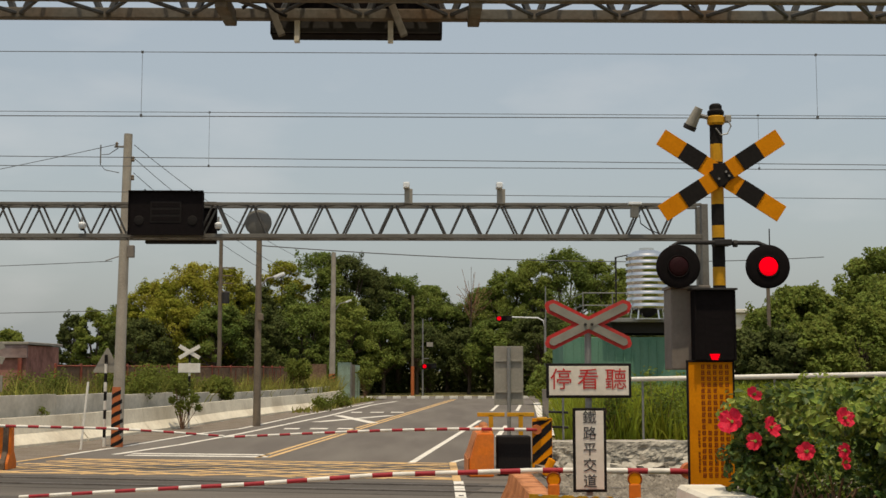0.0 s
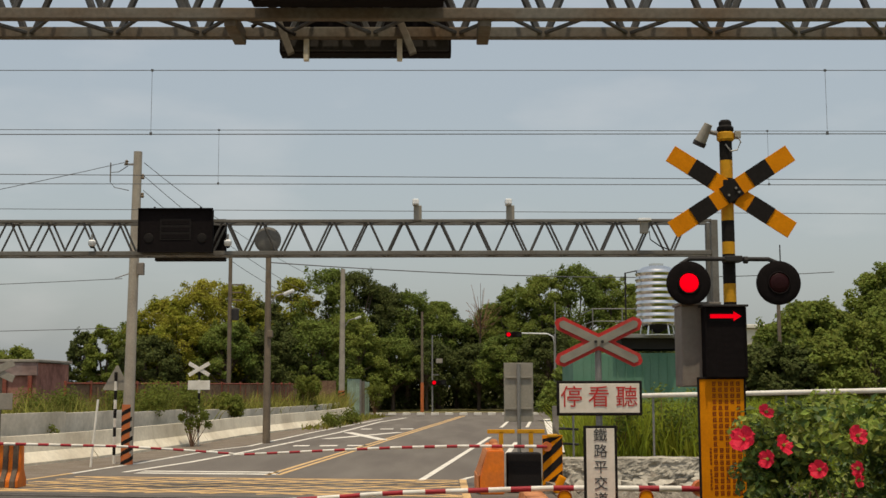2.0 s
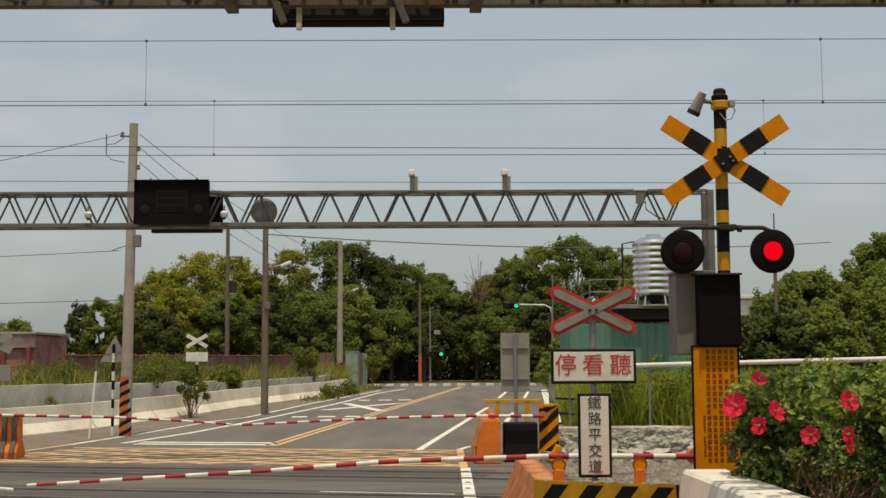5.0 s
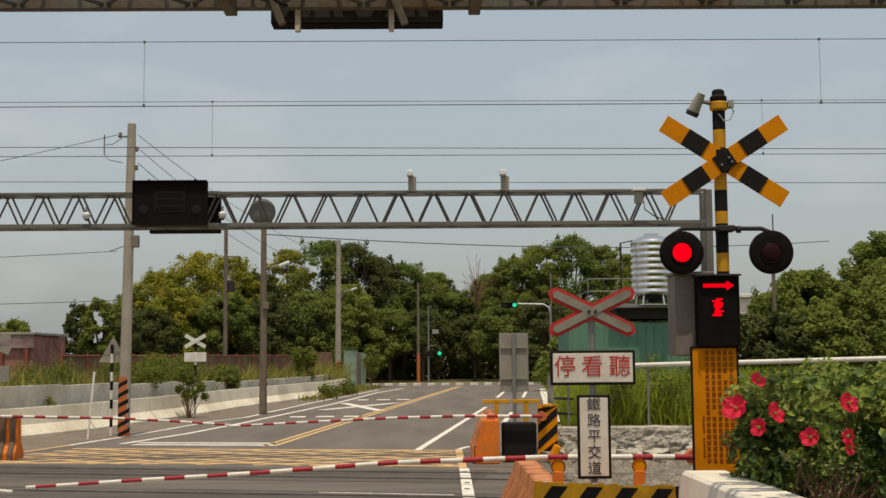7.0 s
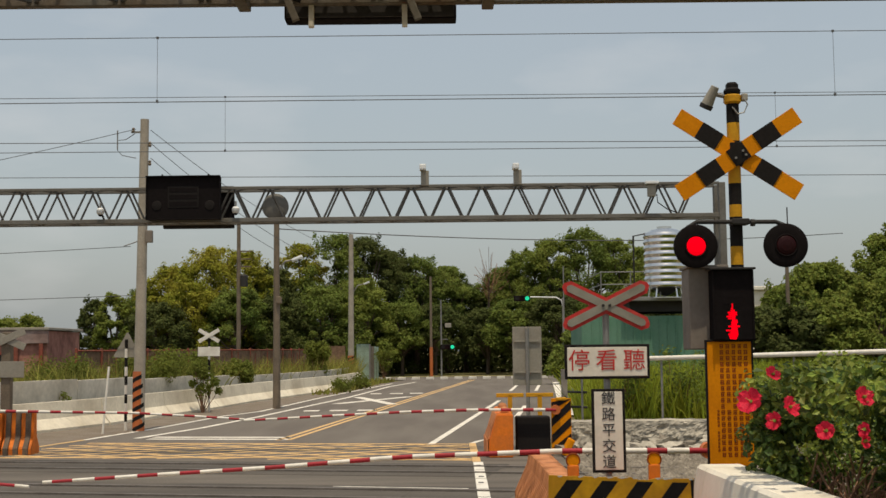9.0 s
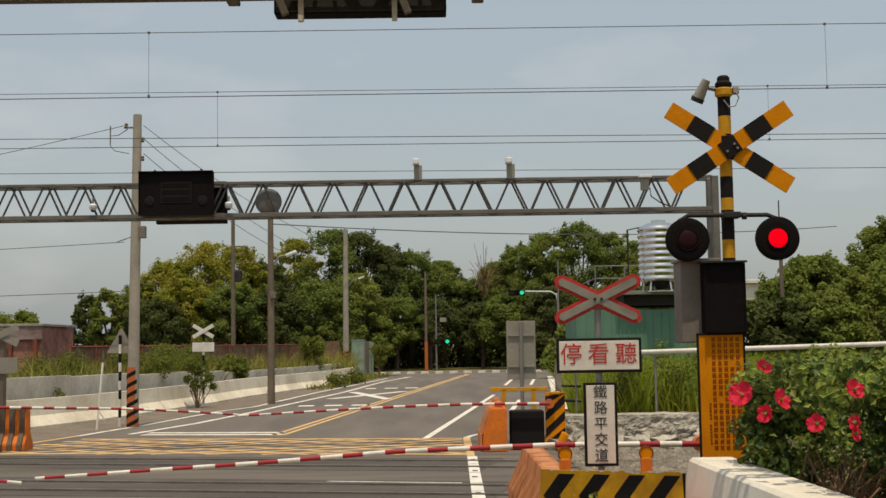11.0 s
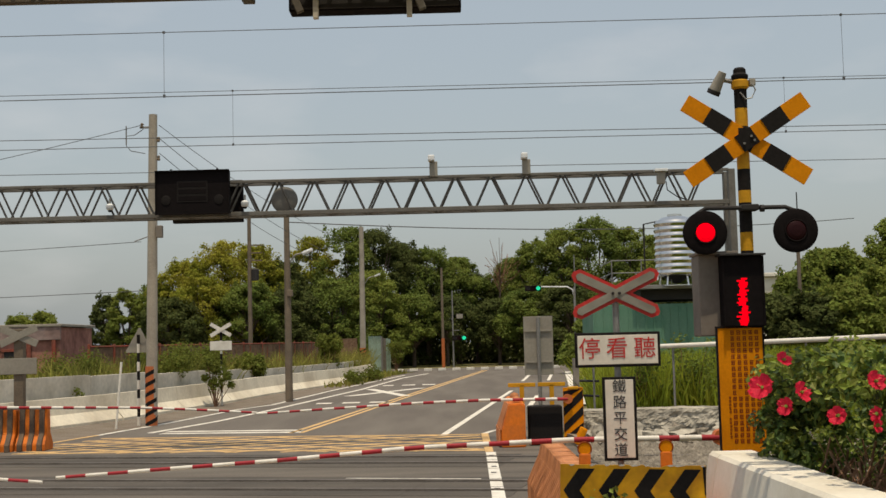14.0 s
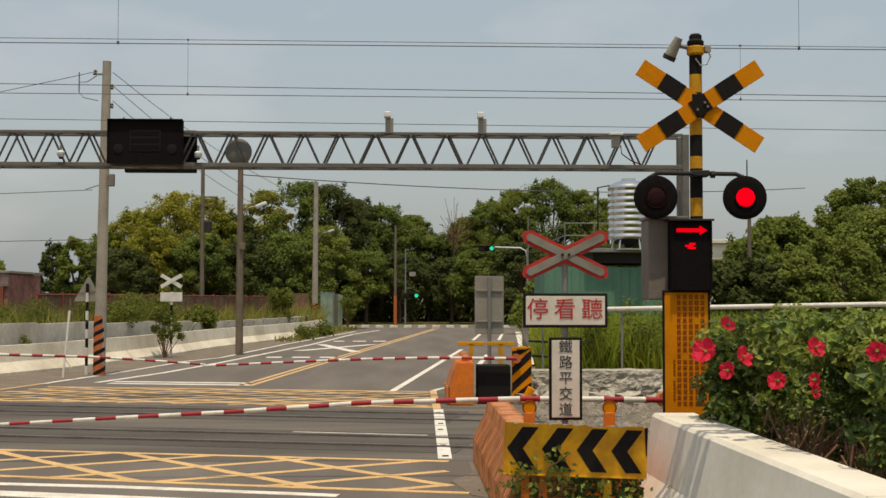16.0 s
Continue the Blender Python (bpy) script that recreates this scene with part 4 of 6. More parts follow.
def build_gates():
    gate("lowered red and white boom gate across the near lane", (2.98, 13.8, 0), [(0, 0.87), (-1.6, 0.885), (-3.4, 0.84), (-4.9, 0.74), (-6.1, 0.68), (-7.38, 0.61)], 1, 0.034, 0.017, 0.245)
    gate("lowered red and white boom gate over the oncoming lane", (-11.5, 13.8, 0), [(0, 1.02), (3.2, 0.85), (5.4, 0.71), (6.95, 0.565)], 1, 0.034, 0.017, 0.245)
    gate("lowered red and white boom gate on the far side", (2.2, 23.5, 0), [(0, 0.87), (-1.6, 0.885), (-2.9, 0.86), (-4.4, 0.8), (-5.9, 0.735)], -1, 0.032, 0.02, 0.22, ((-0.42, 0.35, 0.37), (0.64, 0.5, 0.74), BLACK))
    gate("lowered red and white boom gate on the far side", (-9.9, 23.55, 0), [(0, 1.0), (1.5, 0.965), (4.1, 0.9), (5.2, 0.83), (6.2, 0.755)], -1, 0.032, 0.02, 0.22)


def gantry(label, y, x0, x1, z0, height, depth, first, step, posts, mat_, r=0.021, post_w=0.2):
    g = base("height_gantry", label, "gantry", (0, y, 0), group="height gantries")
    for dy, z in ((0, z0), (depth, z0), (0, z0 + height), (depth, z0 + height)):
        part("chord", box(((x0 + x1) / 2, dy, z), (x1 - x0, 0.075 if z == z0 else 0.06, 0.085 if z == z0 else 0.06), 0.01), mat_, g)
    for i in range(int((x1 - first) / step)):
        xa, xb, xm = first + i * step, first + (i + 1) * step, first + (i + 0.5) * step
        for dy in (0, depth):
            part("web_brace", rod((xa + 0.03, dy, z0 + height), (xm - 0.03, dy, z0), r, seg=6), BRACE_STEEL, g)
            part("web_brace", rod((xm + 0.03, dy, z0), (xb - 0.03, dy, z0 + height), r, seg=6), BRACE_STEEL, g)
        for p, q, rl in (((xa, 0, z0), (xm, depth, z0), 0.017), ((xm, depth, z0), (xb, 0, z0), 0.017), ((xa, depth, z0 + height), (xm, 0, z0 + height), 0.015), ((xm, 0, z0 + height), (xb, depth, z0 + height), 0.015)):
            part("lacing_bar", rod(p, q, rl, seg=6), BRACE_STEEL, g)
    for x in posts:
        p = part("post", box((x, 0.02, (z0 + height) / 2), (post_w, 0.16, z0 + height + 0.02), 0.01), mat_, g)
        part("post", box((x, depth, (z0 + height) / 2), (post_w, 0.16, z0 + height + 0.02), 0.01), mat_, g)
        part("base_plate", box((x, depth / 2, 0.02), (0.5, depth + 0.5, 0.04), 0.008), mat_, g)
    return g


def sign_box(label, x, y, z, w, h, d, rear_dx, rear_dz, rear_w, ybehind):
    s = base("message_sign", label, "message sign", (x, y, z), group="message signs")
    part("box", box((0, 0, h / 2), (w, d, h), 0.012), SIGN_BLACK, s)
    for c, sz in (((0, -d / 2 - 0.03, h), (w + 0.02, 0.06, 0.02)), ((-w / 2, -d / 2 - 0.02, h / 2), (0.018, 0.04, h)), ((w / 2, -d / 2 - 0.02, h / 2), (0.018, 0.04, h)), ((0, -d / 2 - 0.02, 0), (w + 0.02, 0.04, 0.02))):
        part("frame_bar", box(c, sz, 0.004), SIGN_BLACK, s)
    part("screen", box((0, -d / 2 - 0.002, h * 0.52), (w * 0.42, 0.012, h * 0.5), 0.004), BLACK, s, "dark unlit display screen")
    for i in range(3):
        part("text_panel", box((0, -d / 2 - 0.009, h * (0.36 + 0.16 * i)), (w * 0.38, 0.006, h * 0.1), 0.002), SIGN_BLACK, s)
    for sx in (-0.36, 0.36):
        part("lamp", spun([(0.1 * w / 1.47, 0), (0.09 * w / 1.47, 0.012), (0.03, 0.018)], 20, pose(sx * w, -d / 2, h * 0.32, 90)), BLACK, s, "round unlit lamp")
    for sx in (-0.3, 0.33):
        part("hoist_eye", rod((sx * w, 0, h), (sx * w, 0, h + 0.05), 0.018, seg=8), BLACK, s)
    r = part("rear_box", box((rear_dx, ybehind, rear_dz + h / 2), (rear_w, d, h), 0.012), SIGN_BLACK, s, "back of a second sign box")
    part("rear_rib", box((rear_dx, ybehind - d / 2 - 0.012, rear_dz + 0.06), (rear_w - 0.04, 0.024, 0.1), 0.006), DARK_GREY, r)
    return s


def cctv(label, x, y, z, kind):
    c = base("security_camera", label, "camera", (x, y, z), group="cameras")
    if kind == "box":
        part("mount", box((0.02, 0, 0.15), (0.16, 0.14, 0.3), 0.012), SIGN_GREY, c)
        part("housing", box((-0.02, -0.06, 0.36), (0.13, 0.26, 0.12), 0.025), GLASS_WHITE, c, "white camera housing")
        part("lens", rod((-0.02, -0.185, 0.355), (-0.02, -0.175, 0.355), 0.035), BLACK, c)
    else:
        part("stem", rod((0, 0, 0.05), (0, 0, 0.2), 0.02), STEEL, c)
        part("dome", spun([(0.02, -0.05), (0.055, -0.035), (0.075, 0.0), (0.075, 0.06), (0.04, 0.09)], 16), GLASS_WHITE, c, "white dome", True)
        part("lens", spun([(0.01, -0.078), (0.035, -0.065), (0.045, -0.04)], 14), BLACK, c)


def build_gantries():
    g = gantry("grey galvanised steel lattice height-limit gantry beyond the tracks", 24.3, -14.26, 5.6, 4.63, 0.64, 0.45, -13.99, 0.709, (-14.2, 5.65), GANTRY_STEEL, post_w=0.13)
    n = gantry("rust-stained steel lattice height-limit gantry before the tracks", 8.7, -11.2, 6.4, 4.676, 0.66, 0.48, -11.175, 0.65, (-11.1, 6.3), STEEL_RUST, 0.028)
    sign_box("black unlit message sign on the far gantry", -4.98, 24.12, 4.63, 1.44, 0.85, 0.16, 0.15, -0.1, 1.42, 0.75)
    s = sign_box("black unlit message sign on the near gantry", -0.593, 8.5, 4.692, 1.356, 0.85, 0.18, 0.085, -0.142, 1.32, 0.86)
    for x in (-0.52, 0.4):
        part("strut", box((0, 0, 0), (0.055, 0.045, 0.3), 0.006, pose(x, 0.6, -0.06, 0, -22, 0)), STEEL_RUST, s, "rusty hanger strut")
        part("bracket", box((x + 0.16 if x < 0 else x - 0.05, 0.7, -0.14), (0.04, 0.05, 0.17), 0.004), SIGN_WHITE, s, "pale bracket")
    for x in (-0.86, 0.98):
        part("splice", box((x, 0.44, -0.05), (0.09, 0.5, 0.11), 0.01), STEEL_RUST, s, "rust-stained splice plate")
    part("cable", tube([(-0.75, 0.5, -0.02), (-0.68, 0.5, 0.03), (-0.58, 0.5, 0.03), (-0.5, 0.5, -0.04), (-0.42, 0.5, -0.08)], 0.014), BLACK, s)
    cctv("white camera on a grey mount atop the far gantry", -0.26, 24.3, 5.27, "box")
    cctv("white camera on a grey mount atop the far gantry", 1.58, 24.3, 5.27, "box")
    cctv("small white dome camera on the far gantry chord", -6.65, 24.22, 4.8, "dome")
    cctv("small white dome camera on the far gantry chord", -3.98, 24.22, 4.8, "dome")
    c = base("junction_box", "pale junction box hung on the far gantry", "junction box", (4.24, 24.2, 5.0), group="")
    part("body", box((0, 0, 0.12), (0.16, 0.1, 0.24), 0.012), SIGN_GREY, c)
    part("hood", box((0, -0.03, 0.27), (0.26, 0.16, 0.05), 0.01), GLASS_WHITE, c)
    part("cable", tube([(0.1, 0, 0.05), (0.12, 0, -0.12), (0.3, 0, -0.25), (0.5, 0, -0.33)], 0.012), BLACK, c)
    m = base("round_mirror", "grey back of a round mirror on the far gantry", "mirror", (-3.22, 24.42, 4.66))
    part("disc", spun([(0.26, 0), (0.265, 0.02), (0.2, 0.05), (0.05, 0.07)], 32, pose(0, 0, 0.24, 90)), MIRROR_BACK, m, smooth=True)
    part("stem", box((0, 0.03, 0.1), (0.05, 0.05, 0.3), 0.006), STEEL, m)


build_crossing_signal()
build_stop_sign()
build_chevron_board()
build_barriers()
build_gates()
build_gantries()


# ---- wires and poles ----
def sagging(p, q, sag, n=14):
    p, q = Vector(p), Vector(q)
    return [p.lerp(q, i / n) - Vector((0, 0, 4 * sag * (i / n) * (1 - i / n))) for i in range(n + 1)]


def build_catenary():
    for y, zc, zm, fall, xs in ((17.0, 5.512, 6.425, 0.0, (-3.9, 5.58, 15.4, -13.6)), (21.3, 5.51, 6.467, 0.0024, (-3.69, 5.94, 15.6, -13.5))):
        w = base("overhead_line", "thin overhead railway wires with droppers", "overhead wire", (0, y, 0), group="overhead lines")
        part("contact_wire", rod((-60, 0, zc + 60 * fall), (60, 0, zc - 60 * fall), 0.0065, seg=6), WIRE, w)
        part("messenger_wire", rod((-60, 0, zm + 60 * fall), (60, 0, zm - 60 * fall), 0.0055, seg=6), WIRE, w)
        for x in xs:
            part("dropper", rod((x, 0, zc - x * fall), (x, 0, zm - x * fall), 0.003, seg=5), WIRE, w)
            part("clamp", box((x, 0, zm - x * fall), (0.03, 0.03, 0.03)), WIRE, w)
            part("clamp", box((x, 0, zc + 0.01 - x * fall), (0.03, 0.03, 0.04)), WIRE, w)
    for y, z0, z1, r in ((22.6, 5.95, 5.77, 0.007), (26.5, 5.86, 5.69, 0.007)):
        w = base("feeder_wire", "thin dark wire high along the railway", "overhead wire", (0, y, 0), group="feeder wires")
        d = (z1 - z0) / 24
        part("wire", rod((-60, 0, z0 - d * 48), (60, 0, z1 + d * 48), r, seg=6), WIRE, w)


def build_masts():
    """Portal masts that carry the overhead wires, far along the line on either side."""
    for x in (-60, 60):
        m = base("catenary_mast", "grey steel railway portal mast carrying the overhead wires", "railway mast", (x, 0, 0), group="catenary masts")
        for y in (14.9, 27.3):
            part("post", box((0, y, 3.75), (0.25, 0.25, 7.5), 0.015), STEEL, m)
        part("crossbeam", box((0, 21.1, 7.3), (0.2, 12.6, 0.25), 0.015), STEEL, m)
        for y, low in ((17.0, 5.45), (21.3, 5.45), (22.6, 5.3), (26.5, 5.3)):
            part("hanger", box((0, y, (7.2 + low) / 2), (0.06, 0.06, 7.2 - low), 0.006), STEEL, m)


def hatch_sleeve(parent, r, z0, z1, turns):
    """Orange sleeve with black slanting bands round a pole."""
    s = part("sleeve", rod((0, 0, z0), (0, 0, z1), r, seg=20), ORANGE_HATCH, parent, "orange sleeve with black slanting bands", True)
    n = 20
    for k in range(turns):
        bm = bmesh.new()
        zz = z0 + (z1 - z0) * (k + 0.1) / turns
        h = (z1 - z0) / turns * 0.42
        rows = []
        for i in range(n // 2 + 1):
            a = -math.pi + math.pi * i / (n // 2)
            up = (i / (n // 2)) * 0.24
            lo, hi = zz + up - 0.12, zz + up + h - 0.12
            lo, hi = max(z0, min(z1, lo)), max(z0, min(z1, hi))
            rows.append([bm.verts.new((rr * math.cos(a), rr * math.sin(a), z)) for rr, z in ((r * 1.02, lo), (r * 1.02, hi))])
        for a, b in zip(rows, rows[1:]):
            bm.faces.new((a[0], b[0], b[1], a[1]))
        part("black_band", bm, BLACK, s)


def street_light(parent, p, reach, up, left=False):
    s = -1 if left else 1
    part("arm", tube([p, (p[0] + s * reach * 0.4, p[1], p[2] + up * 0.8), (p[0] + s * reach, p[1], p[2] + up)], 0.035), STEEL, parent)
    part("lamp_head", box((0, 0, 0), (0.42, 0.17, 0.12), 0.045, pose(p[0] + s * (reach + 0.12), p[1], p[2] + up + 0.04, 0, -22 * s, 0)), GLASS_WHITE, parent, "pale lamp head")


def build_poles():
    p = base("utility_pole", "tall weathered concrete utility pole with an orange striped foot", "utility pole", (-7.86, 32.5, 0), group="utility poles")
    part("shaft", rod((0, 0, 0), (0.1, 0, 8.24), 0.155, 0.11, 20), POLE_CONCRETE, p, smooth=True)
    hatch_sleeve(p, 0.156, 0.02, 1.56, 6)
    part("box", box((0.26, -0.05, 5.1), (0.17, 0.16, 0.32), 0.02), CABINET, p, "grey box on the pole")
    part("bracket", box((-0.12, 0, 7.9), (0.28, 0.05, 0.05), 0.008), STEEL, p)
    for z in (7.88, 7.5, 7.0):
        part("insulator", spun([(0.03, 0), (0.05, 0.04), (0.03, 0.08), (0.045, 0.11), (0.02, 0.14)], 10, pose(-0.2 if z > 7.6 else 0.24, 0, z)), POLE_BROWN, p)
    part("wire_hook", tube([(-0.16, 0, 7.86), (-0.4, 0, 7.7), (-0.62, 0, 7.68), (-0.62, 0, 7.42), (-0.5, 0, 7.28), (-0.12, 0, 7.2)], 0.011), WIRE, p)
    part("arrester", rod((-0.62, 0, 7.45), (-0.62, 0, 7.95), 0.018, seg=8), STEEL, p)
    part("step", rod((-0.42, 0, 4.86), (0.0, 0, 5.0), 0.014), STEEL, p)
    for a, b, sag in (((-8.0, 32.5, 7.98), (-24.5, 31.5, 4.9), 0.25), ((-7.6, 32.5, 7.6), (-4.95, 48, 5.75), 0.25), ((-7.6, 32.5, 7.2), (-5.35, 48, 5.5), 0.25),
                      ((-7.6, 32.5, 7.95), (-4.2, 52, 6.3), 0.3), ((-8.1, 32.5, 4.85), (-30, 32, 4.5), 0.2), ((-8.05, 32.5, 3.55), (-30, 32, 3.35), 0.1)):
        w = base("service_wire", "thin dark service wire from the utility pole", "overhead wire", group="service wires")
        part("wire", tube(sagging(a, b, sag), 0.009, 5), WIRE, w)
    p = base("utility_pole", "slim brown utility pole with a street light", "utility pole", (-5.84, 44.7, 0), group="utility poles")
    part("shaft", rod((0, 0, 0), (0, 0, 6.7), 0.14, 0.1, 16), POLE_BROWN, p, smooth=True)
    part("transformer", box((0.1, -0.1, 3.9), (0.2, 0.2, 0.25), 0.03), POLE_BROWN, p)
    street_light(p, (0.1, 0, 5.04), 0.52, 0.33)
    p = base("utility_pole", "pale concrete utility pole with street light and striped foot", "utility pole", (-5.85, 83, 0), group="utility poles")
    part("shaft", rod((0, 0, 0), (0.05, 0, 9.9), 0.21, 0.15, 16), POLE_CONCRETE, p, smooth=True)
    hatch_sleeve(p, 0.22, 0.3, 1.75, 6)
    street_light(p, (0.15, 0, 5.95), 0.8, 0.62)
    p = base("utility_pole", "thin brown utility pole before the trees", "utility pole", (-12.9, 80, 0), group="utility poles")
    part("shaft", rod((0, 0, 0), (0, 0, 10.4), 0.15, 0.12, 12), POLE_BROWN, p, smooth=True)
    for z in (8.6, 8.1, 7.6):
        part("crossarm", box((0.35, 0, z), (0.9, 0.08, 0.08)), POLE_BROWN, p)
    part("transformer", spun([(0.25, 7.2), (0.25, 7.9), (0.1, 8.0)], 14, pose(0.35, 0, -0.9)), DARK_GREY, p)
    p = base("utility_pole", "slim pole with an orange foot beyond the junction", "utility pole", (-0.55, 98, 0), group="utility poles")
    part("shaft", rod((0, 0, 0), (0, 0, 7.9), 0.12, 0.09, 12), POLE_BROWN, p, smooth=True)
    part("sleeve", rod((0, 0, 0), (0, 0, 2.3), 0.135, seg=12), ORANGE_HATCH, p)
    p = base("utility_pole", "slim dark pole before the trees by the field", "utility pole", (17.05, 60, -0.06), group="utility poles")
    part("shaft", rod((0, 0, 0), (0, 0, 6.6), 0.11, 0.09, 12), POLE_BROWN, p, smooth=True)
    part("cap", box((0, 0, 6.55), (0.5, 0.2, 0.12), 0.02), SIGN_GREY, p)
    w = base("service_wire", "dark cable slung low across the trees", "overhead wire", group="service wires")
    part("wire", tube(sagging((-5.84, 44.7, 6.5), (20.5, 62, 7.7), 0.4), 0.02, 5), WIRE, w)


def traffic_light(name_label, place, parts_fn):
    t = base("traffic_light", name_label, "traffic light", place, group="traffic lights")
    parts_fn(t)
    return t


def build_traffic_lights():
    def head(t, x, z, horizontal):
        n = part("signal_head", box((x, 0, z), (1.15, 0.25, 0.4) if horizontal else (0.4, 0.25, 1.1), 0.04), BLACK, t, "black signal head")
        for i, key in enumerate(("red", "amber", "green")):
            off = (-0.36 + 0.36 * i)
            c = (x + off, -0.16, z) if horizontal else (x, -0.16, z - off)
            glow = {"red": RED_GLOW, "green": GREEN_GLOW}.get(key, RED_DARK)
            lit = spun([(0.15, 0), (0.12, 0.02), (0.02, 0.03)], 16, pose(0, 0, 0, 90))
            dark = spun([(0.15, 0), (0.12, 0.02), (0.02, 0.03)], 16, pose(0, 0, 0, -90))
            if key == "amber":
                part("amber_lens", spun([(0.15, 0), (0.12, 0.02), (0.02, 0.03)], 16, pose(*c, 90)), RED_DARK, n)
                lit.free(), dark.free()
            else:
                r = rotor(key + "_lens", lit, dark, glow, DARK_GREY, t, (c[0], c[1] - 0.02, c[2]), key + " lamp lens")
                FLIPS.append((r, key))
            part("visor", box((c[0], -0.24, c[2] + 0.16), (0.3, 0.2, 0.02), 0.004), BLACK, n)

    def mast(t):
        part("mast", rod((0, 0, 0), (0, 0, 5.7), 0.1, 0.08), STEEL, t, "grey mast", True)
        part("arm", tube([(0, 0, 4.95), (-0.13, 0, 5.52), (-0.5, 0, 5.73), (-2.4, 0, 5.78)], 0.05, 8), GLASS_WHITE, t, "pale mast arm")
        head(t, -2.95, 5.68, True)
        part("finial_rod", rod((0.05, 0, 5.4), (0.05, 0, 8.0), 0.04, seg=8), STEEL, t)

    def post(t):
        part("post", rod((0, 0, 0), (0, 0, 6.0), 0.07, 0.05), STEEL, t, "slim grey post", True)
        part("bracket", box((0.25, 0, 2.9), (0.5, 0.06, 0.06)), STEEL, t)
        head(t, 0.5, 2.3, True)
        part("sign", box((0.55, 0.1, 4.0), (0.5, 0.04, 0.35), 0.01), SIGN_GREY, t)
    traffic_light("traffic light on a pale arm over the junction", (9.0, 88.5, 0), mast)
    traffic_light("traffic light on a slim post beyond the junction", (0.25, 97, 0), post)


# ---- roadside signs ----
def build_signs():
    s = base("crossing_sign", "white crossbuck with plate on a black and white post", "railway sign", (-7.96, 43, 0), group="crossing signs")
    for i in range(6):
        part("band", rod((0, 0, i * 0.45), (0, 0, i * 0.45 + 0.45), 0.04, seg=10), BLACK if i % 2 else WHITE, s, "black band" if i % 2 else "white band")
    for a, y in ((30, -0.05), (-30, -0.07)):
        b = part("board", box((0, 0, 0), (0.82, 0.012, 0.13), 0.006), WHITE, s)
        b.matrix_basis = pose(0, y, 2.62, 0, a, 0)
    part("plate", box((0, -0.05, 2.07), (0.76, 0.015, 0.32), 0.01), WHITE, s)
    s = base("triangle_sign", "grey back of a triangular warning sign on a striped post", "road sign", (-8.27, 32.8, 0))
    for i in range(10):
        part("band", rod((0, 0, i * 0.24), (0, 0, i * 0.24 + 0.24), 0.04, seg=10), BLACK if i % 2 else WHITE, s, "black band" if i % 2 else "white band")
    part("board", plate([(-0.33, 1.93), (0.33, 1.93), (0.35, 1.98), (0.04, 2.58), (-0.0, 2.58), (-0.34, 1.98)], 0.045, 0.06), SIGN_GREY, s, "grey triangular board")
    s = base("marker_stake", "thin white stake leaning at the roadside", "stake", (-8.55, 31.6, 0))
    part("shaft", rod((0, 0, 0), (0.12, 0.1, 1.7), 0.03, seg=8), WHITE, s)
    s = base("crossing_sign", "grey back of a crossbuck with plate on a concrete post", "railway sign", (-9.05, 26, 0), group="crossing signs")
    part("post", box((0, 0, 1.25), (0.2, 0.2, 2.5), 0.02), POLE_BROWN, s)
    for a, y in ((24, -0.13), (-24, -0.15)):
        b = part("board", box((0, 0, 0), (0.85, 0.014, 0.15), 0.006), SIGN_GREY, s)
        b.matrix_basis = pose(0.02, y, 2.35, 0, a, 0)
    part("plate", box((0.0, -0.13, 1.72), (0.8, 0.015, 0.34), 0.01), SIGN_GREY, s)
    s = base("road_sign", "grey back of a tall rectangular road sign", "road sign", (2.0, 28, 0))
    part("board", box((0, 0.03, 1.87), (0.66, 0.015, 1.32), 0.01), SIGN_GREY, s)
    part("post", rod((0, -0.03, 0.45), (0, -0.03, 2.5), 0.045, seg=12), STEEL, s, "pale steel post", True)
    part("post_foot", rod((-0.14, -0.03, 0.0), (0, -0.03, 0.5), 0.045, seg=12), STEEL, s, "bent foot of the post", True)
    for z in (1.5, 2.2):
        part("rail", box((0, 0.0, z), (0.6, 0.03, 0.04), 0.004), SIGN_GREY, s)


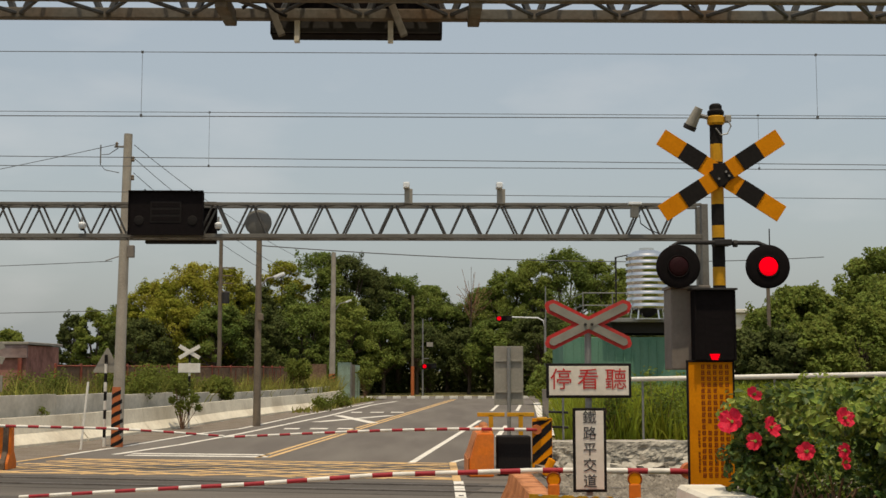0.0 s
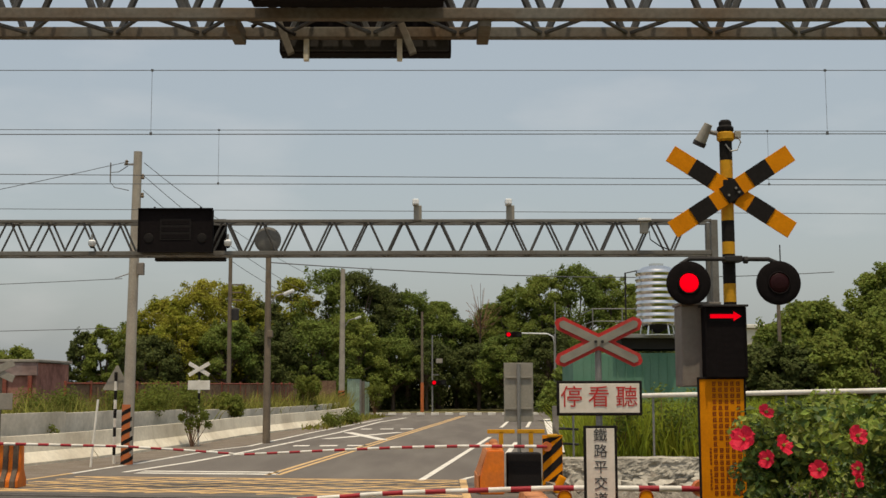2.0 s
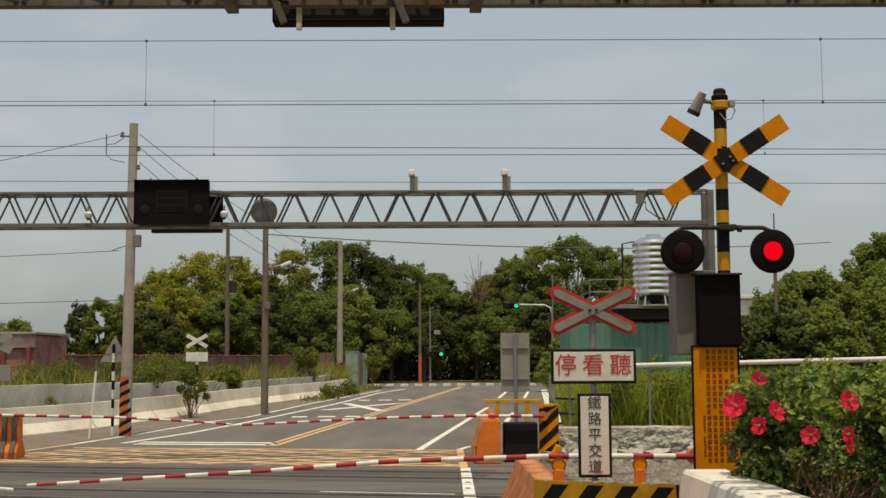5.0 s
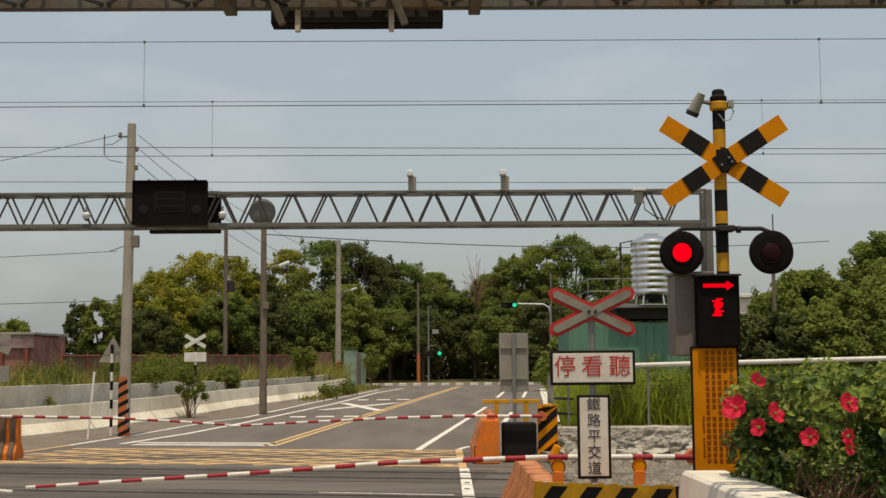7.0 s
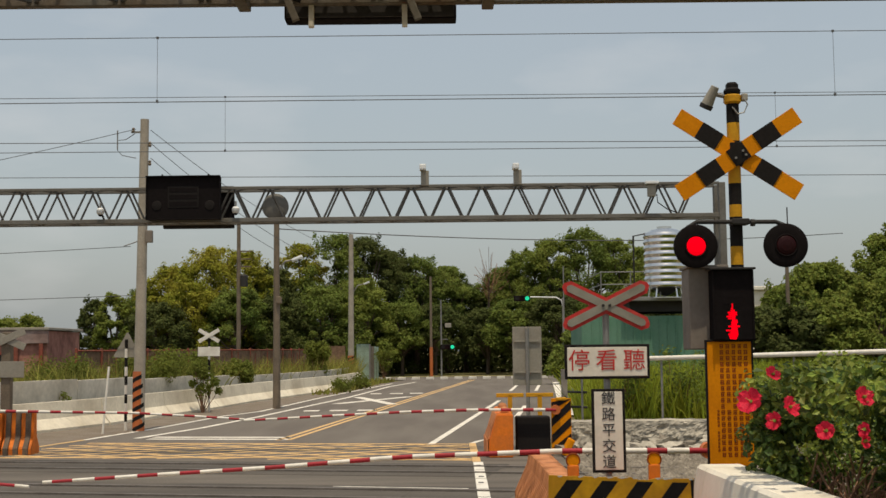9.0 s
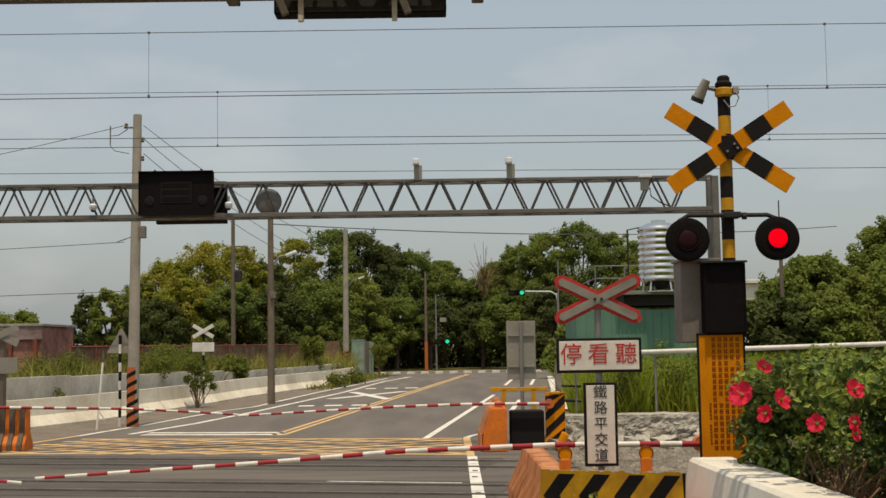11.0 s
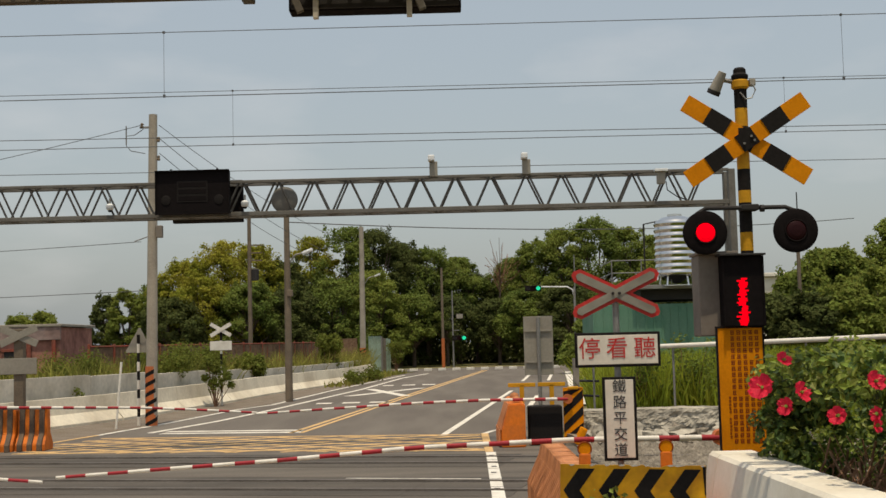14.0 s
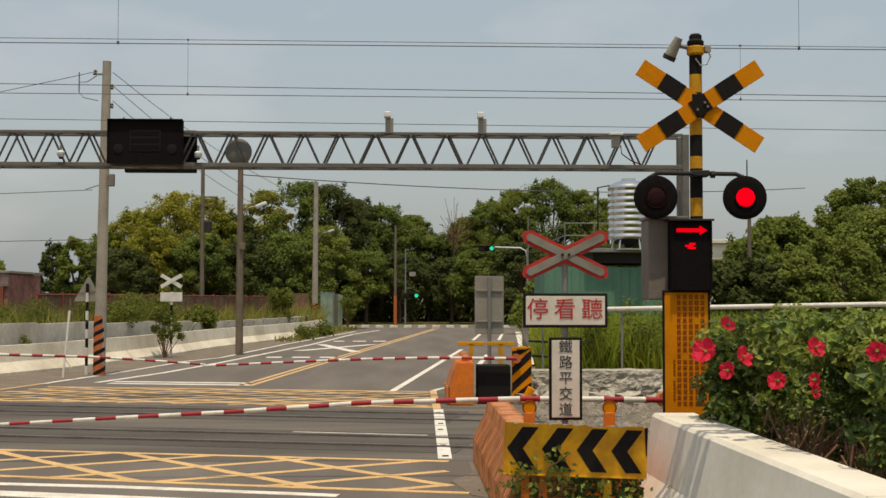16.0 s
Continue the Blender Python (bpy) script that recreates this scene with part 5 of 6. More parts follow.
# ---- buildings and fences ----
def build_shed():
    s = base("shed", "rusty red shed with a flat roof behind the wall", "shed", (-18.7, 47, 0))
    part("wall", box((0, 0, 1.45), (9.0, 4, 2.9), 0.02), SHED_WALL, s)
    part("roof", box((0, 0, 2.97), (9.2, 4.3, 0.1), 0.02), POLE_CONCRETE, s, "pale weathered roof sheet")
    part("fascia", box((0, -2.06, 2.68), (9.1, 0.1, 0.48), 0.01), SHED_FASCIA, s, "faded lilac-brown fascia board")
    for x in (-3.5, -2.0, -0.4, 0.8, 2.2, 3.4, 4.3):
        part("post", box((x, -2.08, 1.22), (0.14, 0.1, 2.42), 0.01), RED_RUST, s, "rusty red post")
    for x in (1.5, 2.85):
        w = part("window", box((x, -2.04, 1.55), (0.75, 0.06, 1.0), 0.01), DARK_GREY, s, "dark window in a red frame")
        part("frame", box((x, -2.07, 2.09), (0.95, 0.08, 0.1), 0.01), RED_RUST, w)
        part("sill", box((x, -2.08, 1.0), (0.95, 0.1, 0.1), 0.01), RED_RUST, w)
    f = base("fence", "rusty red post-and-sheet fence behind the concrete wall", "fence", (0, 0, 0))
    rng = random.Random(4)
    pts = [(-13.0, 44.5), (-10.5, 52), (-8.3, 66), (-7.2, 76)]
    for (xa, ya), (xb, yb) in zip(pts, pts[1:]):
        n = 5
        for i in range(n):
            x, y = xa + (xb - xa) * i / n, ya + (yb - ya) * i / n
            x2, y2 = xa + (xb - xa) * (i + 1) / n, ya + (yb - ya) * (i + 1) / n
            part("post", box((x, y, 1.12), (0.09, 0.09, 2.24), 0.01), RED_RUST, f)
            part("rail", rod((x, y, 2.15), (x2, y2, 2.15), 0.03, seg=6), RED_RUST, f)
            part("rail", rod((x, y, 1.3), (x2, y2, 1.3), 0.03, seg=6), RED_RUST, f)
            for j in range(1, 3):
                k = (j + rng.uniform(-0.2, 0.2)) / 3
                part("picket", box((x + (x2 - x) * k, y + (y2 - y) * k - 0.04, 1.3), (0.06, 0.04, 1.5 + rng.uniform(-0.25, 0.1)), 0.0, None), RED_RUST if rng.random() < 0.25 else FENCE_RUST, f)
            if rng.random() < 0.95:
                m = Matrix.Translation(((x + x2) / 2, (y + y2) / 2 + 0.1, 1.2)) @ Matrix.Rotation(math.atan2(y2 - y, x2 - x), 4, "Z")
                part("sheet", box((0, 0, 0), (math.hypot(x2 - x, y2 - y) * 0.98, 0.03, 1.9 + rng.uniform(-0.12, 0.06)), 0.0, m), FENCE_RUST if rng.random() < 0.88 else RED_RUST, f, "weathered sheet")
    g = base("gate_panel", "pale green corrugated panel by the pole", "fence panel", (-5.55, 84, 0))
    for i in range(6):
        part("rib", box((0.08 + i * 0.14, 0.02 * (i % 2), 1.27), (0.135, 0.05, 2.5), 0.01), PALE_GREEN, g)
    for i in range(4):
        part("side_rib", box((0.95 + i * 0.14, 0.25 + 0.3 * i, 1.2), (0.13, 0.3, 2.36 - 0.04 * i), 0.01), CABINET if i < 2 else PALE_GREEN, g)
    part("post", rod((0.9, 0, 0), (0.9, 0, 2.5), 0.06), STEEL, g)
    r = base("corrugated_fence", "rust-brown corrugated sheet fence beside the pale pole", "fence", (-6.9, 83.5, 0))
    for i in range(7):
        part("rib", box((-0.4 + i * 0.16, 0.02 * (i % 2), 1.2), (0.155, 0.05, 2.4), 0.01), FENCE_RUST, r)


def build_tank_building():
    b = base("shed_building", "low green sheet-metal building with a concrete roof deck", "building", (9.5, 52, 0))
    part("wall", box((-1.2, 0, 1.66), (5.0, 4, 3.32), 0.02), GREEN_SHEET, b, "green corrugated wall")
    for i in range(14):
        part("wall_rib", box((-3.6 + i * 0.34, -2.02, 1.6), (0.05, 0.05, 3.2), 0.005), GREEN_SHEET, b)
    part("roof_deck", box((0.2, -0.1, 4.0), (4.6, 4.6, 0.16), 0.02), STEEL, b, "grey roof deck")
    # solid dark box, added to stand in for shade beneath the roof deck
    part("shade_block", box((0.3, -0.1, 3.7), (4.0, 3.4, 0.42), 0.01), DARK_GREY, b)
    for x, y in ((-2.0, -2.2), (-0.8, -2.2), (0.4, -2.2)):
        part("rail_post", rod((x - 0.9, y, 4.05), (x - 0.9, y, 5.15), 0.025, seg=6), STEEL, b)
    for z in (4.6, 5.1):
        part("handrail", rod((-2.9, -2.2, z), (-0.5, -2.2, z), 0.022, seg=6), STEEL, b)
        part("handrail", rod((-2.9, -2.2, z), (-2.9, 1.8, z), 0.022, seg=6), STEEL, b)
    part("pipe", tube([(-1.55, -2.2, 4.0), (-1.55, -2.2, 6.55), (-0.2, -1.6, 6.85)], 0.04, 6), DARK_GREY, b)
    t = base("water_tank", "tall ribbed stainless steel water tank on a stand", "water tank", (9.25, 50, 4.02))
    prof = [(0.72, 0.42)]
    z = 0.45
    while z < 2.5:
        prof += [(0.83, z), (0.86, z + 0.05), (0.86, z + 0.1), (0.83, z + 0.15), (0.81, z + 0.2)]
        z += 0.25
    prof += [(0.8, 2.62), (0.55, 2.78), (0.3, 2.84), (0.3, 2.92), (0.05, 2.94)]
    part("drum", spun(prof, 40), STAINLESS, t, "ribbed stainless drum", True)
    for i in range(5):
        a = 2 * math.pi * i / 5 + 0.2
        part("leg", rod((0.72 * math.cos(a), 0.72 * math.sin(a), 0), (0.62 * math.cos(a), 0.62 * math.sin(a), 0.5), 0.035, seg=8), STAINLESS, t)
    part("drain_bowl", spun([(0.1, 0.1), (0.4, 0.3), (0.55, 0.42)], 20), DARK_GREY, t)
    part("ring", spun([(0.7, 0.0), (0.72, 0.0), (0.72, 0.04), (0.7, 0.04)], 20), STAINLESS, t)


def build_far_house():
    h = base("house", "pale low house with a flat roof behind the trees", "house", (22.5, 84, -0.06))
    part("wall", box((0, 0, 2.9), (6, 5, 5.8), 0.03), CONCRETE_WHITE, h, "pale rendered wall")
    part("roof", box((0, 0, 5.95), (6.5, 5.5, 0.25), 0.04), CONCRETE_WHITE, h, "flat pale roof slab")
    for x in (-1.8, 0.6):
        w = part("window", box((x, -2.5, 4.0), (1.1, 0.08, 1.0), 0.01), DARK_GREY, h, "dark window")
        part("sill", box((x, -2.56, 3.45), (1.3, 0.14, 0.08), 0.01), CONCRETE_WHITE, w)


def build_bare_tree():
    rng = random.Random(8)
    t = base("bare_tree", "thin leafless tree between the green crowns", "tree", (4.5, 112, -0.06))
    part("trunk", rod((0, 0, 0), (0.2, 0, 8.8), 0.16, 0.05, 8), BARK, t)
    for i in range(44):
        z = rng.uniform(6.2, 8.6)
        a = rng.uniform(0, 2 * math.pi)
        r = rng.uniform(0.5, 2.3)
        q = (0.2 + r * math.cos(a), r * math.sin(a), z + rng.uniform(1.0, 2.9))
        part("limb", tube([(0.15, 0, z), (0.2 + 0.4 * r * math.cos(a), 0.4 * r * math.sin(a), z + 0.8), q], 0.018, 5), TWIG, t)


def build_pipe_fence():
    f = base("pipe_fence", "white pipe-railed fence before the tall grass", "fence")
    part("top_rail", rod((2.9, 25.2, 1.87), (3.95, 24.9, 1.8), 0.03, seg=10), WHITE, f, "white-painted pipe rail", True)
    part("top_rail", rod((3.95, 24.9, 1.8), (16, 16.0, 2.12), 0.045, seg=10), WHITE, f, "white-painted pipe rail", True)
    for x, y in ((2.9, 25.2), (4.42, 24.6), (6.6, 23.0), (8.6, 21.5), (10.6, 20.0)):
        part("post", rod((x, y, 0), (x, y, 1.85), 0.022, seg=8), STEEL, f, "grey steel post")
    for z in (1.15, 0.85):
        part("lower_rail", rod((2.55, 25.3, z), (3.0, 25.18, z - 0.02), 0.025, seg=8), DARK_GREY, f)
    part("corner_post", box((2.55, 25.3, 0.8), (0.12, 0.12, 1.6), 0.01), POLE_CONCRETE, f)


# ---- plants ----
def ball_points(rng, centre, radii, n, inner=0.7):
    u = rng.normal(0, 1, (n, 3))
    u /= np.linalg.norm(u, axis=1)[:, None]
    k = rng.uniform(inner, 1.0, n)[:, None]
    return np.asarray(centre) + u * np.asarray(radii) * k, u


def tree(label, x, y, h, w, material, seed, leaves=9000, leaf=0.19, group="trees", lift=0.08):
    """Tapered trunk with limbs; a domed crown of many uneven clumps of small leaves."""
    rng = np.random.default_rng(seed)
    t = base("tree", label, "tree", (x, y, -0.06), group=group)
    bm = bmesh.new()
    top = h * 0.62
    put_rod(bm, (0, 0, 0), (rng.normal(0, 0.2), 0, top * 0.55), h * 0.028, h * 0.02, 8)
    put_rod(bm, (0, 0, top * 0.5), (rng.normal(0, 0.4), rng.normal(0, 0.4), top), h * 0.02, h * 0.009, 8)
    n_cl = 140
    P, N = [], []
    for i in range(n_cl):
        a, zf = rng.uniform(0, 2 * math.pi), rng.uniform(0.02, 1.0) ** 0.8
        s = rng.uniform(0.045, 0.13) * w
        env = math.sqrt(max(0.0, 1 - zf ** 2.4)) * w * 0.5
        rr = rng.uniform(0.55, 1.0)
        c = np.array([math.cos(a) * rr * env, math.sin(a) * rr * env, min(h - s * 0.8, lift * h + (0.98 - lift) * zf * h)])
        p, u = ball_points(rng, c, (s, s, s * 0.75), leaves // n_cl, 0.45)
        P.append(p), N.append(u * 0.8 + [0, -0.35, 0.85])
        if i % 6 == 0:
            put_rod(bm, (0, 0, top * rng.uniform(0.3, 0.8)), c, h * 0.009, h * 0.003, 6)
    part("trunk", bm, BARK, t)
    for i in range(5):
        a = rng.uniform(0, 2 * math.pi)
        c = np.array([math.cos(a) * w * 0.2, math.sin(a) * w * 0.2, h * rng.uniform(0.9, 0.99)])
        p, u = ball_points(rng, c, (0.3, 0.3, 0.45), 40, 0.1)
        P.append(p), N.append(u)
    P, N = np.concatenate(P), np.concatenate(N)
    keep = P[:, 2] > 0.05
    leaf_cloud("crown", P[keep], N[keep], leaf, material, t, rng=rng, aspect=0.75)
    return t


def build_trees():
    kinds = (("broad green leafy tree at the end of the road", LEAF), ("yellow-green leafy tree in full sun", LEAF_WARM), ("dense dark green tree behind the junction", LEAF_DARK), ("light green leafy tree beyond the field", LEAF_LIGHT))
    rows = [  # x, y, height, width, kind
        (-34.3, 98, 5.3, 4, 3), (-32.4, 98, 5.5, 4, 3), (-26.7, 96, 6.6, 3.4, 2), (-24.8, 95, 7.0, 3.6, 3), (-22.6, 96, 7.4, 5.5, 0), (-20.2, 95, 9.2, 7, 1),
        (-17.2, 94, 10.5, 8, 1), (-15.1, 96, 10.3, 7, 1), (-13.2, 98, 9.2, 6, 2), (-11.1, 101, 11.3, 6.5, 1), (-8.4, 100, 11.9, 8, 0), (-6.0, 101, 11.8, 7, 2),
        (-4.2, 103, 10.8, 7, 2), (-1.9, 104, 10.3, 8, 0), (0.8, 106, 9.6, 6.5, 0), (2.4, 108, 8.2, 4.5, 2), (4.3, 112, 7.5, 4, 2), (5.7, 108, 9.6, 6, 0),
        (7.7, 105, 10.8, 6.5, 3), (9.6, 102, 11.6, 7, 3), (12.2, 102, 12.4, 8, 0), (14.8, 102, 11.5, 7, 3), (17.4, 104, 10.9, 7, 0), (20.0, 106, 9.0, 6, 0),
        (-19.9, 88, 6.0, 6, 2), (-17.9, 90, 7.5, 6.5, 1), (-14.4, 89, 7.0, 6, 0), (-11.4, 91, 6.8, 6, 2), (-8.6, 92, 7.3, 6.5, 0), (-5.8, 94, 7.9, 6, 3),
        (-2.8, 96, 6.1, 5.5, 0), (-0.2, 97, 5.9, 5, 2), (3.9, 98, 5.7, 5, 2), (6.4, 96, 6.4, 6, 0), (9.3, 94, 6.7, 6.5, 2), (12.6, 93, 6.6, 7, 0),
        (15.6, 93, 6.6, 7, 2), (8.4, 72, 3.2, 4, 0), (18.9, 62, 6.3, 5, 3), (19.8, 63, 6.4, 4.6, 3), (20.8, 63, 5.9, 5, 3), (17.9, 64, 5.3, 3.4, 3),
        (27.2, 75, 9.0, 5, 3), (28.4, 74, 9.6, 6, 3), (17.9, 56, 4.3, 4, 3), (19.9, 56, 5.0, 5, 3), (24.3, 62, 6.7, 6.4, 3), (14.9, 58, 4.0, 4.5, 2),
        (16.3, 56, 3.9, 4, 2)]
    for k, (x, y, h, w, kind) in enumerate(rows):
        if y > 85:
            f = (y + 9) / y
            x, y, h, w = x * f, y * f, 2 + (h - 2) * f - 0.25, w * f
        tree(kinds[kind][0], x, y, h, w, kinds[kind][1], 100 + k, leaves=21000 if w > 5.5 else 14000, lift=0.33 if -5.5 < x < 9.5 and y > 95 else 0.08)
    # hedge-like undergrowth under the far trees, its leaf colour darkened to paint their shade
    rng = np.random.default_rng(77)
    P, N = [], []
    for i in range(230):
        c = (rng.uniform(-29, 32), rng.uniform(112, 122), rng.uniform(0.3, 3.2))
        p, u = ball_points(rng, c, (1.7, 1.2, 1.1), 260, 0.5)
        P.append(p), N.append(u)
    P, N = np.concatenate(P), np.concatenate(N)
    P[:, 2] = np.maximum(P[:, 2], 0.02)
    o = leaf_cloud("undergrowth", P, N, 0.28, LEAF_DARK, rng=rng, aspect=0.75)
    tagged(o, "undergrowth beneath the far trees, their shade put into dark leaves", "undergrowth", kind="stuff")


def shrub(label, x, y, h, w, seed, n=900, leaf=0.12, material=None, z=-0.06):
    rng = np.random.default_rng(seed)
    t = base("shrub", label, "shrub", (x, y, z), group="roadside shrubs")
    P, N = [], []
    for i in range(13):
        c = np.array([rng.normal(0, w * 0.2), rng.normal(0, w * 0.2), rng.uniform(0.25, 0.85) * h])
        part("stem", rod((0, 0, 0), c, 0.02, 0.006, 5), TWIG, t)
        s = w * rng.uniform(0.16, 0.3)
        p, u = ball_points(rng, c, (s, s, s), n // 13, 0.25)
        P.append(p), N.append(u + [0, 0, 0.4])
    P, N = np.concatenate(P), np.concatenate(N)
    P[:, 2] = np.maximum(P[:, 2], 0.02)
    leaf_cloud("foliage", P, N, leaf, material or LEAF, t, rng=rng)


def grass_patch(name, label, n, xr, yr, hr, width, material, seed, edge=None):
    rng = np.random.default_rng(seed)
    x, y = rng.uniform(*xr, n), rng.uniform(*yr, n)
    if edge:
        k = edge(x, y)
        x, y = x[k], y[k]
    n = len(x)
    h, a = rng.uniform(*hr, n), rng.uniform(0, 2 * np.pi, n)
    lean = rng.normal(0, 0.28, (n, 2)) * h[:, None]
    w = width * rng.uniform(0.6, 1.4, n)
    dx, dy = np.cos(a) * w / 2, np.sin(a) * w / 2
    z0 = np.full(n, -0.06)
    V = np.stack([np.stack([x - dx, y - dy, z0], 1), np.stack([x + dx, y + dy, z0], 1),
                  np.stack([x + dx * 0.8 + lean[:, 0] * 0.4, y + dy * 0.8 + lean[:, 1] * 0.4, z0 + h * 0.6], 1), np.stack([x - dx * 0.8 + lean[:, 0] * 0.4, y - dy * 0.8 + lean[:, 1] * 0.4, z0 + h * 0.6], 1),
                  np.stack([x + lean[:, 0], y + lean[:, 1], z0 + h], 1)], 1).reshape(-1, 3)
    k = np.arange(n) * 5
    faces = [(i, i + 1, i + 2, i + 3) for i in k.tolist()] + [(i + 3, i + 2, i + 4) for i in k.tolist()]
    me = bpy.data.meshes.new(name)
    me.from_pydata(V.tolist(), [], faces)
    me.materials.append(material)
    tagged(new(name, me), label, "grass", kind="stuff")


def build_plants():
    grass_patch("tall_grass", "bright tall grass behind the pipe fence", 34000, (2.6, 17), (25.4, 46), (0.9, 1.75), 0.045, GRASS, 11, lambda x, y: x > far_x(2.75, y) + 0.45)
    grass_patch("tall_grass", "tall green weeds by the railway fence", 9000, (3.8, 16), (17, 25), (0.9, 1.75), 0.04, GRASS, 12, lambda x, y: (y > 25.6 - (x - 3.95) * 0.74))
    grass_patch("wild_grass", "wild grass behind the roadside wall", 46000, (-26, -5), (36, 80), (0.7, 2.0), 0.05, DRY_GRASS, 13, lambda x, y: x < np.where(y < 50, -11.2 + (y - 33) * 0.148, -8.75 + (y - 50) * 0.16))
    grass_patch("wild_grass", "weeds at the foot of the wall", 1500, (-6.0, -3.0), (58, 84), (0.1, 0.4), 0.08, DRY_GRASS, 14, lambda x, y: (x < -4.85 + (y - 58) * 0.075) & (x > -6.6 + (y - 58) * 0.08))
    for i, (x, y, h, w, n) in enumerate(((-8.05, 42.3, 1.95, 0.95, 1500), (-10.2, 43.6, 2.2, 2.6, 8000), (-9.3, 48, 2.2, 2.0, 4500), (-6.5, 66, 3.2, 1.8, 5500), (-12.1, 40.5, 1.95, 2.6, 7000), (-8.5, 52, 2.4, 1.6, 4500),
                                         (-4.9, 62, 0.75, 1.3, 900), (-4.2, 67, 0.8, 1.5, 900), (-3.7, 84, 2.4, 1.5, 900), (-10.3, 34.4, 1.15, 0.5, 260), (-15.0, 41, 1.8, 2.4, 4500), (4.0, 26.2, 2.15, 1.4, 900), (5.0, 26.4, 2.2, 1.6, 900), (6.2, 27, 2.1, 1.8, 900), (3.6, 12.6, 1.3, 1.3, 900), (4.6, 12.9, 1.5, 1.5, 900), (5.8, 13.0, 1.6, 1.6, 900), (3.5, 13.7, 1.2, 1.3, 700))):
        shrub("leafy green roadside shrub", x, y, h, w, 300 + i, n, 0.1 if y < 50 else 0.13, LEAF if y < 30 else SHRUB_LEAF, -0.06)
    # creeper on the chevron board
    rng = np.random.default_rng(9)
    P = np.stack([rng.normal(1.45, 0.4, 420), rng.uniform(10.1, 10.26, 420), np.abs(rng.normal(0.12, 0.17, 420))], 1)
    P2 = np.stack([rng.normal(1.27, 0.09, 60), rng.uniform(10.2, 10.26, 60), rng.uniform(0.45, 0.78, 60)], 1)
    P3 = np.stack([rng.normal(0.99, 0.07, 40), rng.uniform(10.2, 10.26, 40), rng.uniform(0.4, 0.65, 40)], 1)
    P = np.concatenate([P, P2, P3])
    low = np.stack([rng.uniform(0.95, 2.05, 1500), rng.uniform(10.3, 10.6, 1500), 0.5 * np.sqrt(rng.uniform(0.0, 1.0, 1500))], 1)
    v = base("creeper", "green creeper over the foot of the chevron board", "creeper", (0, 0, 0))
    leaf_cloud("leaves", P, np.tile([0, -1, 0.5], (len(P), 1)), 0.055, BUSH_BRIGHT, v, rng=rng)
    # low leaves take the darker colour to paint shade under the board
    leaf_cloud("shaded_leaves", low, np.tile([0, -1, 0.5], (len(low), 1)), 0.05, BUSH_LEAF, v, rng=rng)
    part("stem", tube([(1.0, 10.25, 0), (1.15, 10.24, 0.3), (1.25, 10.24, 0.6), (1.4, 10.24, 0.7)], 0.006), TWIG, v)


def hibiscus_flower(parent, m, size):
    """Five broad ruffled petals and a stamen column."""
    for i in range(5):
        bm = bmesh.new()
        rows = []
        for j in range(5):
            r = j / 4
            wv = (0.12, 0.34, 0.5, 0.52, 0.3)[j]
            rows.append([bm.verts.new((u * wv, r, 0.4 * r * r - 0.1 * abs(u) + (0.04 + 0.12 * r) * math.sin(7 * u + 2 * j + 1.7 * i))) for u in (-1, -0.5, 0, 0.5, 1)])
        for a, b in zip(rows, rows[1:]):
            for q in range(4):
                bm.faces.new((a[q], a[q + 1], b[q + 1], b[q]))
        p = part("petal", bm, PETAL, parent, "" if i else "ruffled red petal", True)
        p.matrix_basis = m @ Matrix.Rotation(2 * math.pi * i / 5, 4, "Z") @ Matrix.Scale(size, 4)
    st = part("stamen", rod((0, 0, 0.1), (0, 0, 0.85), 0.05, 0.03, 6), STAMEN, parent)
    st.matrix_basis = m @ Matrix.Scale(size, 4)


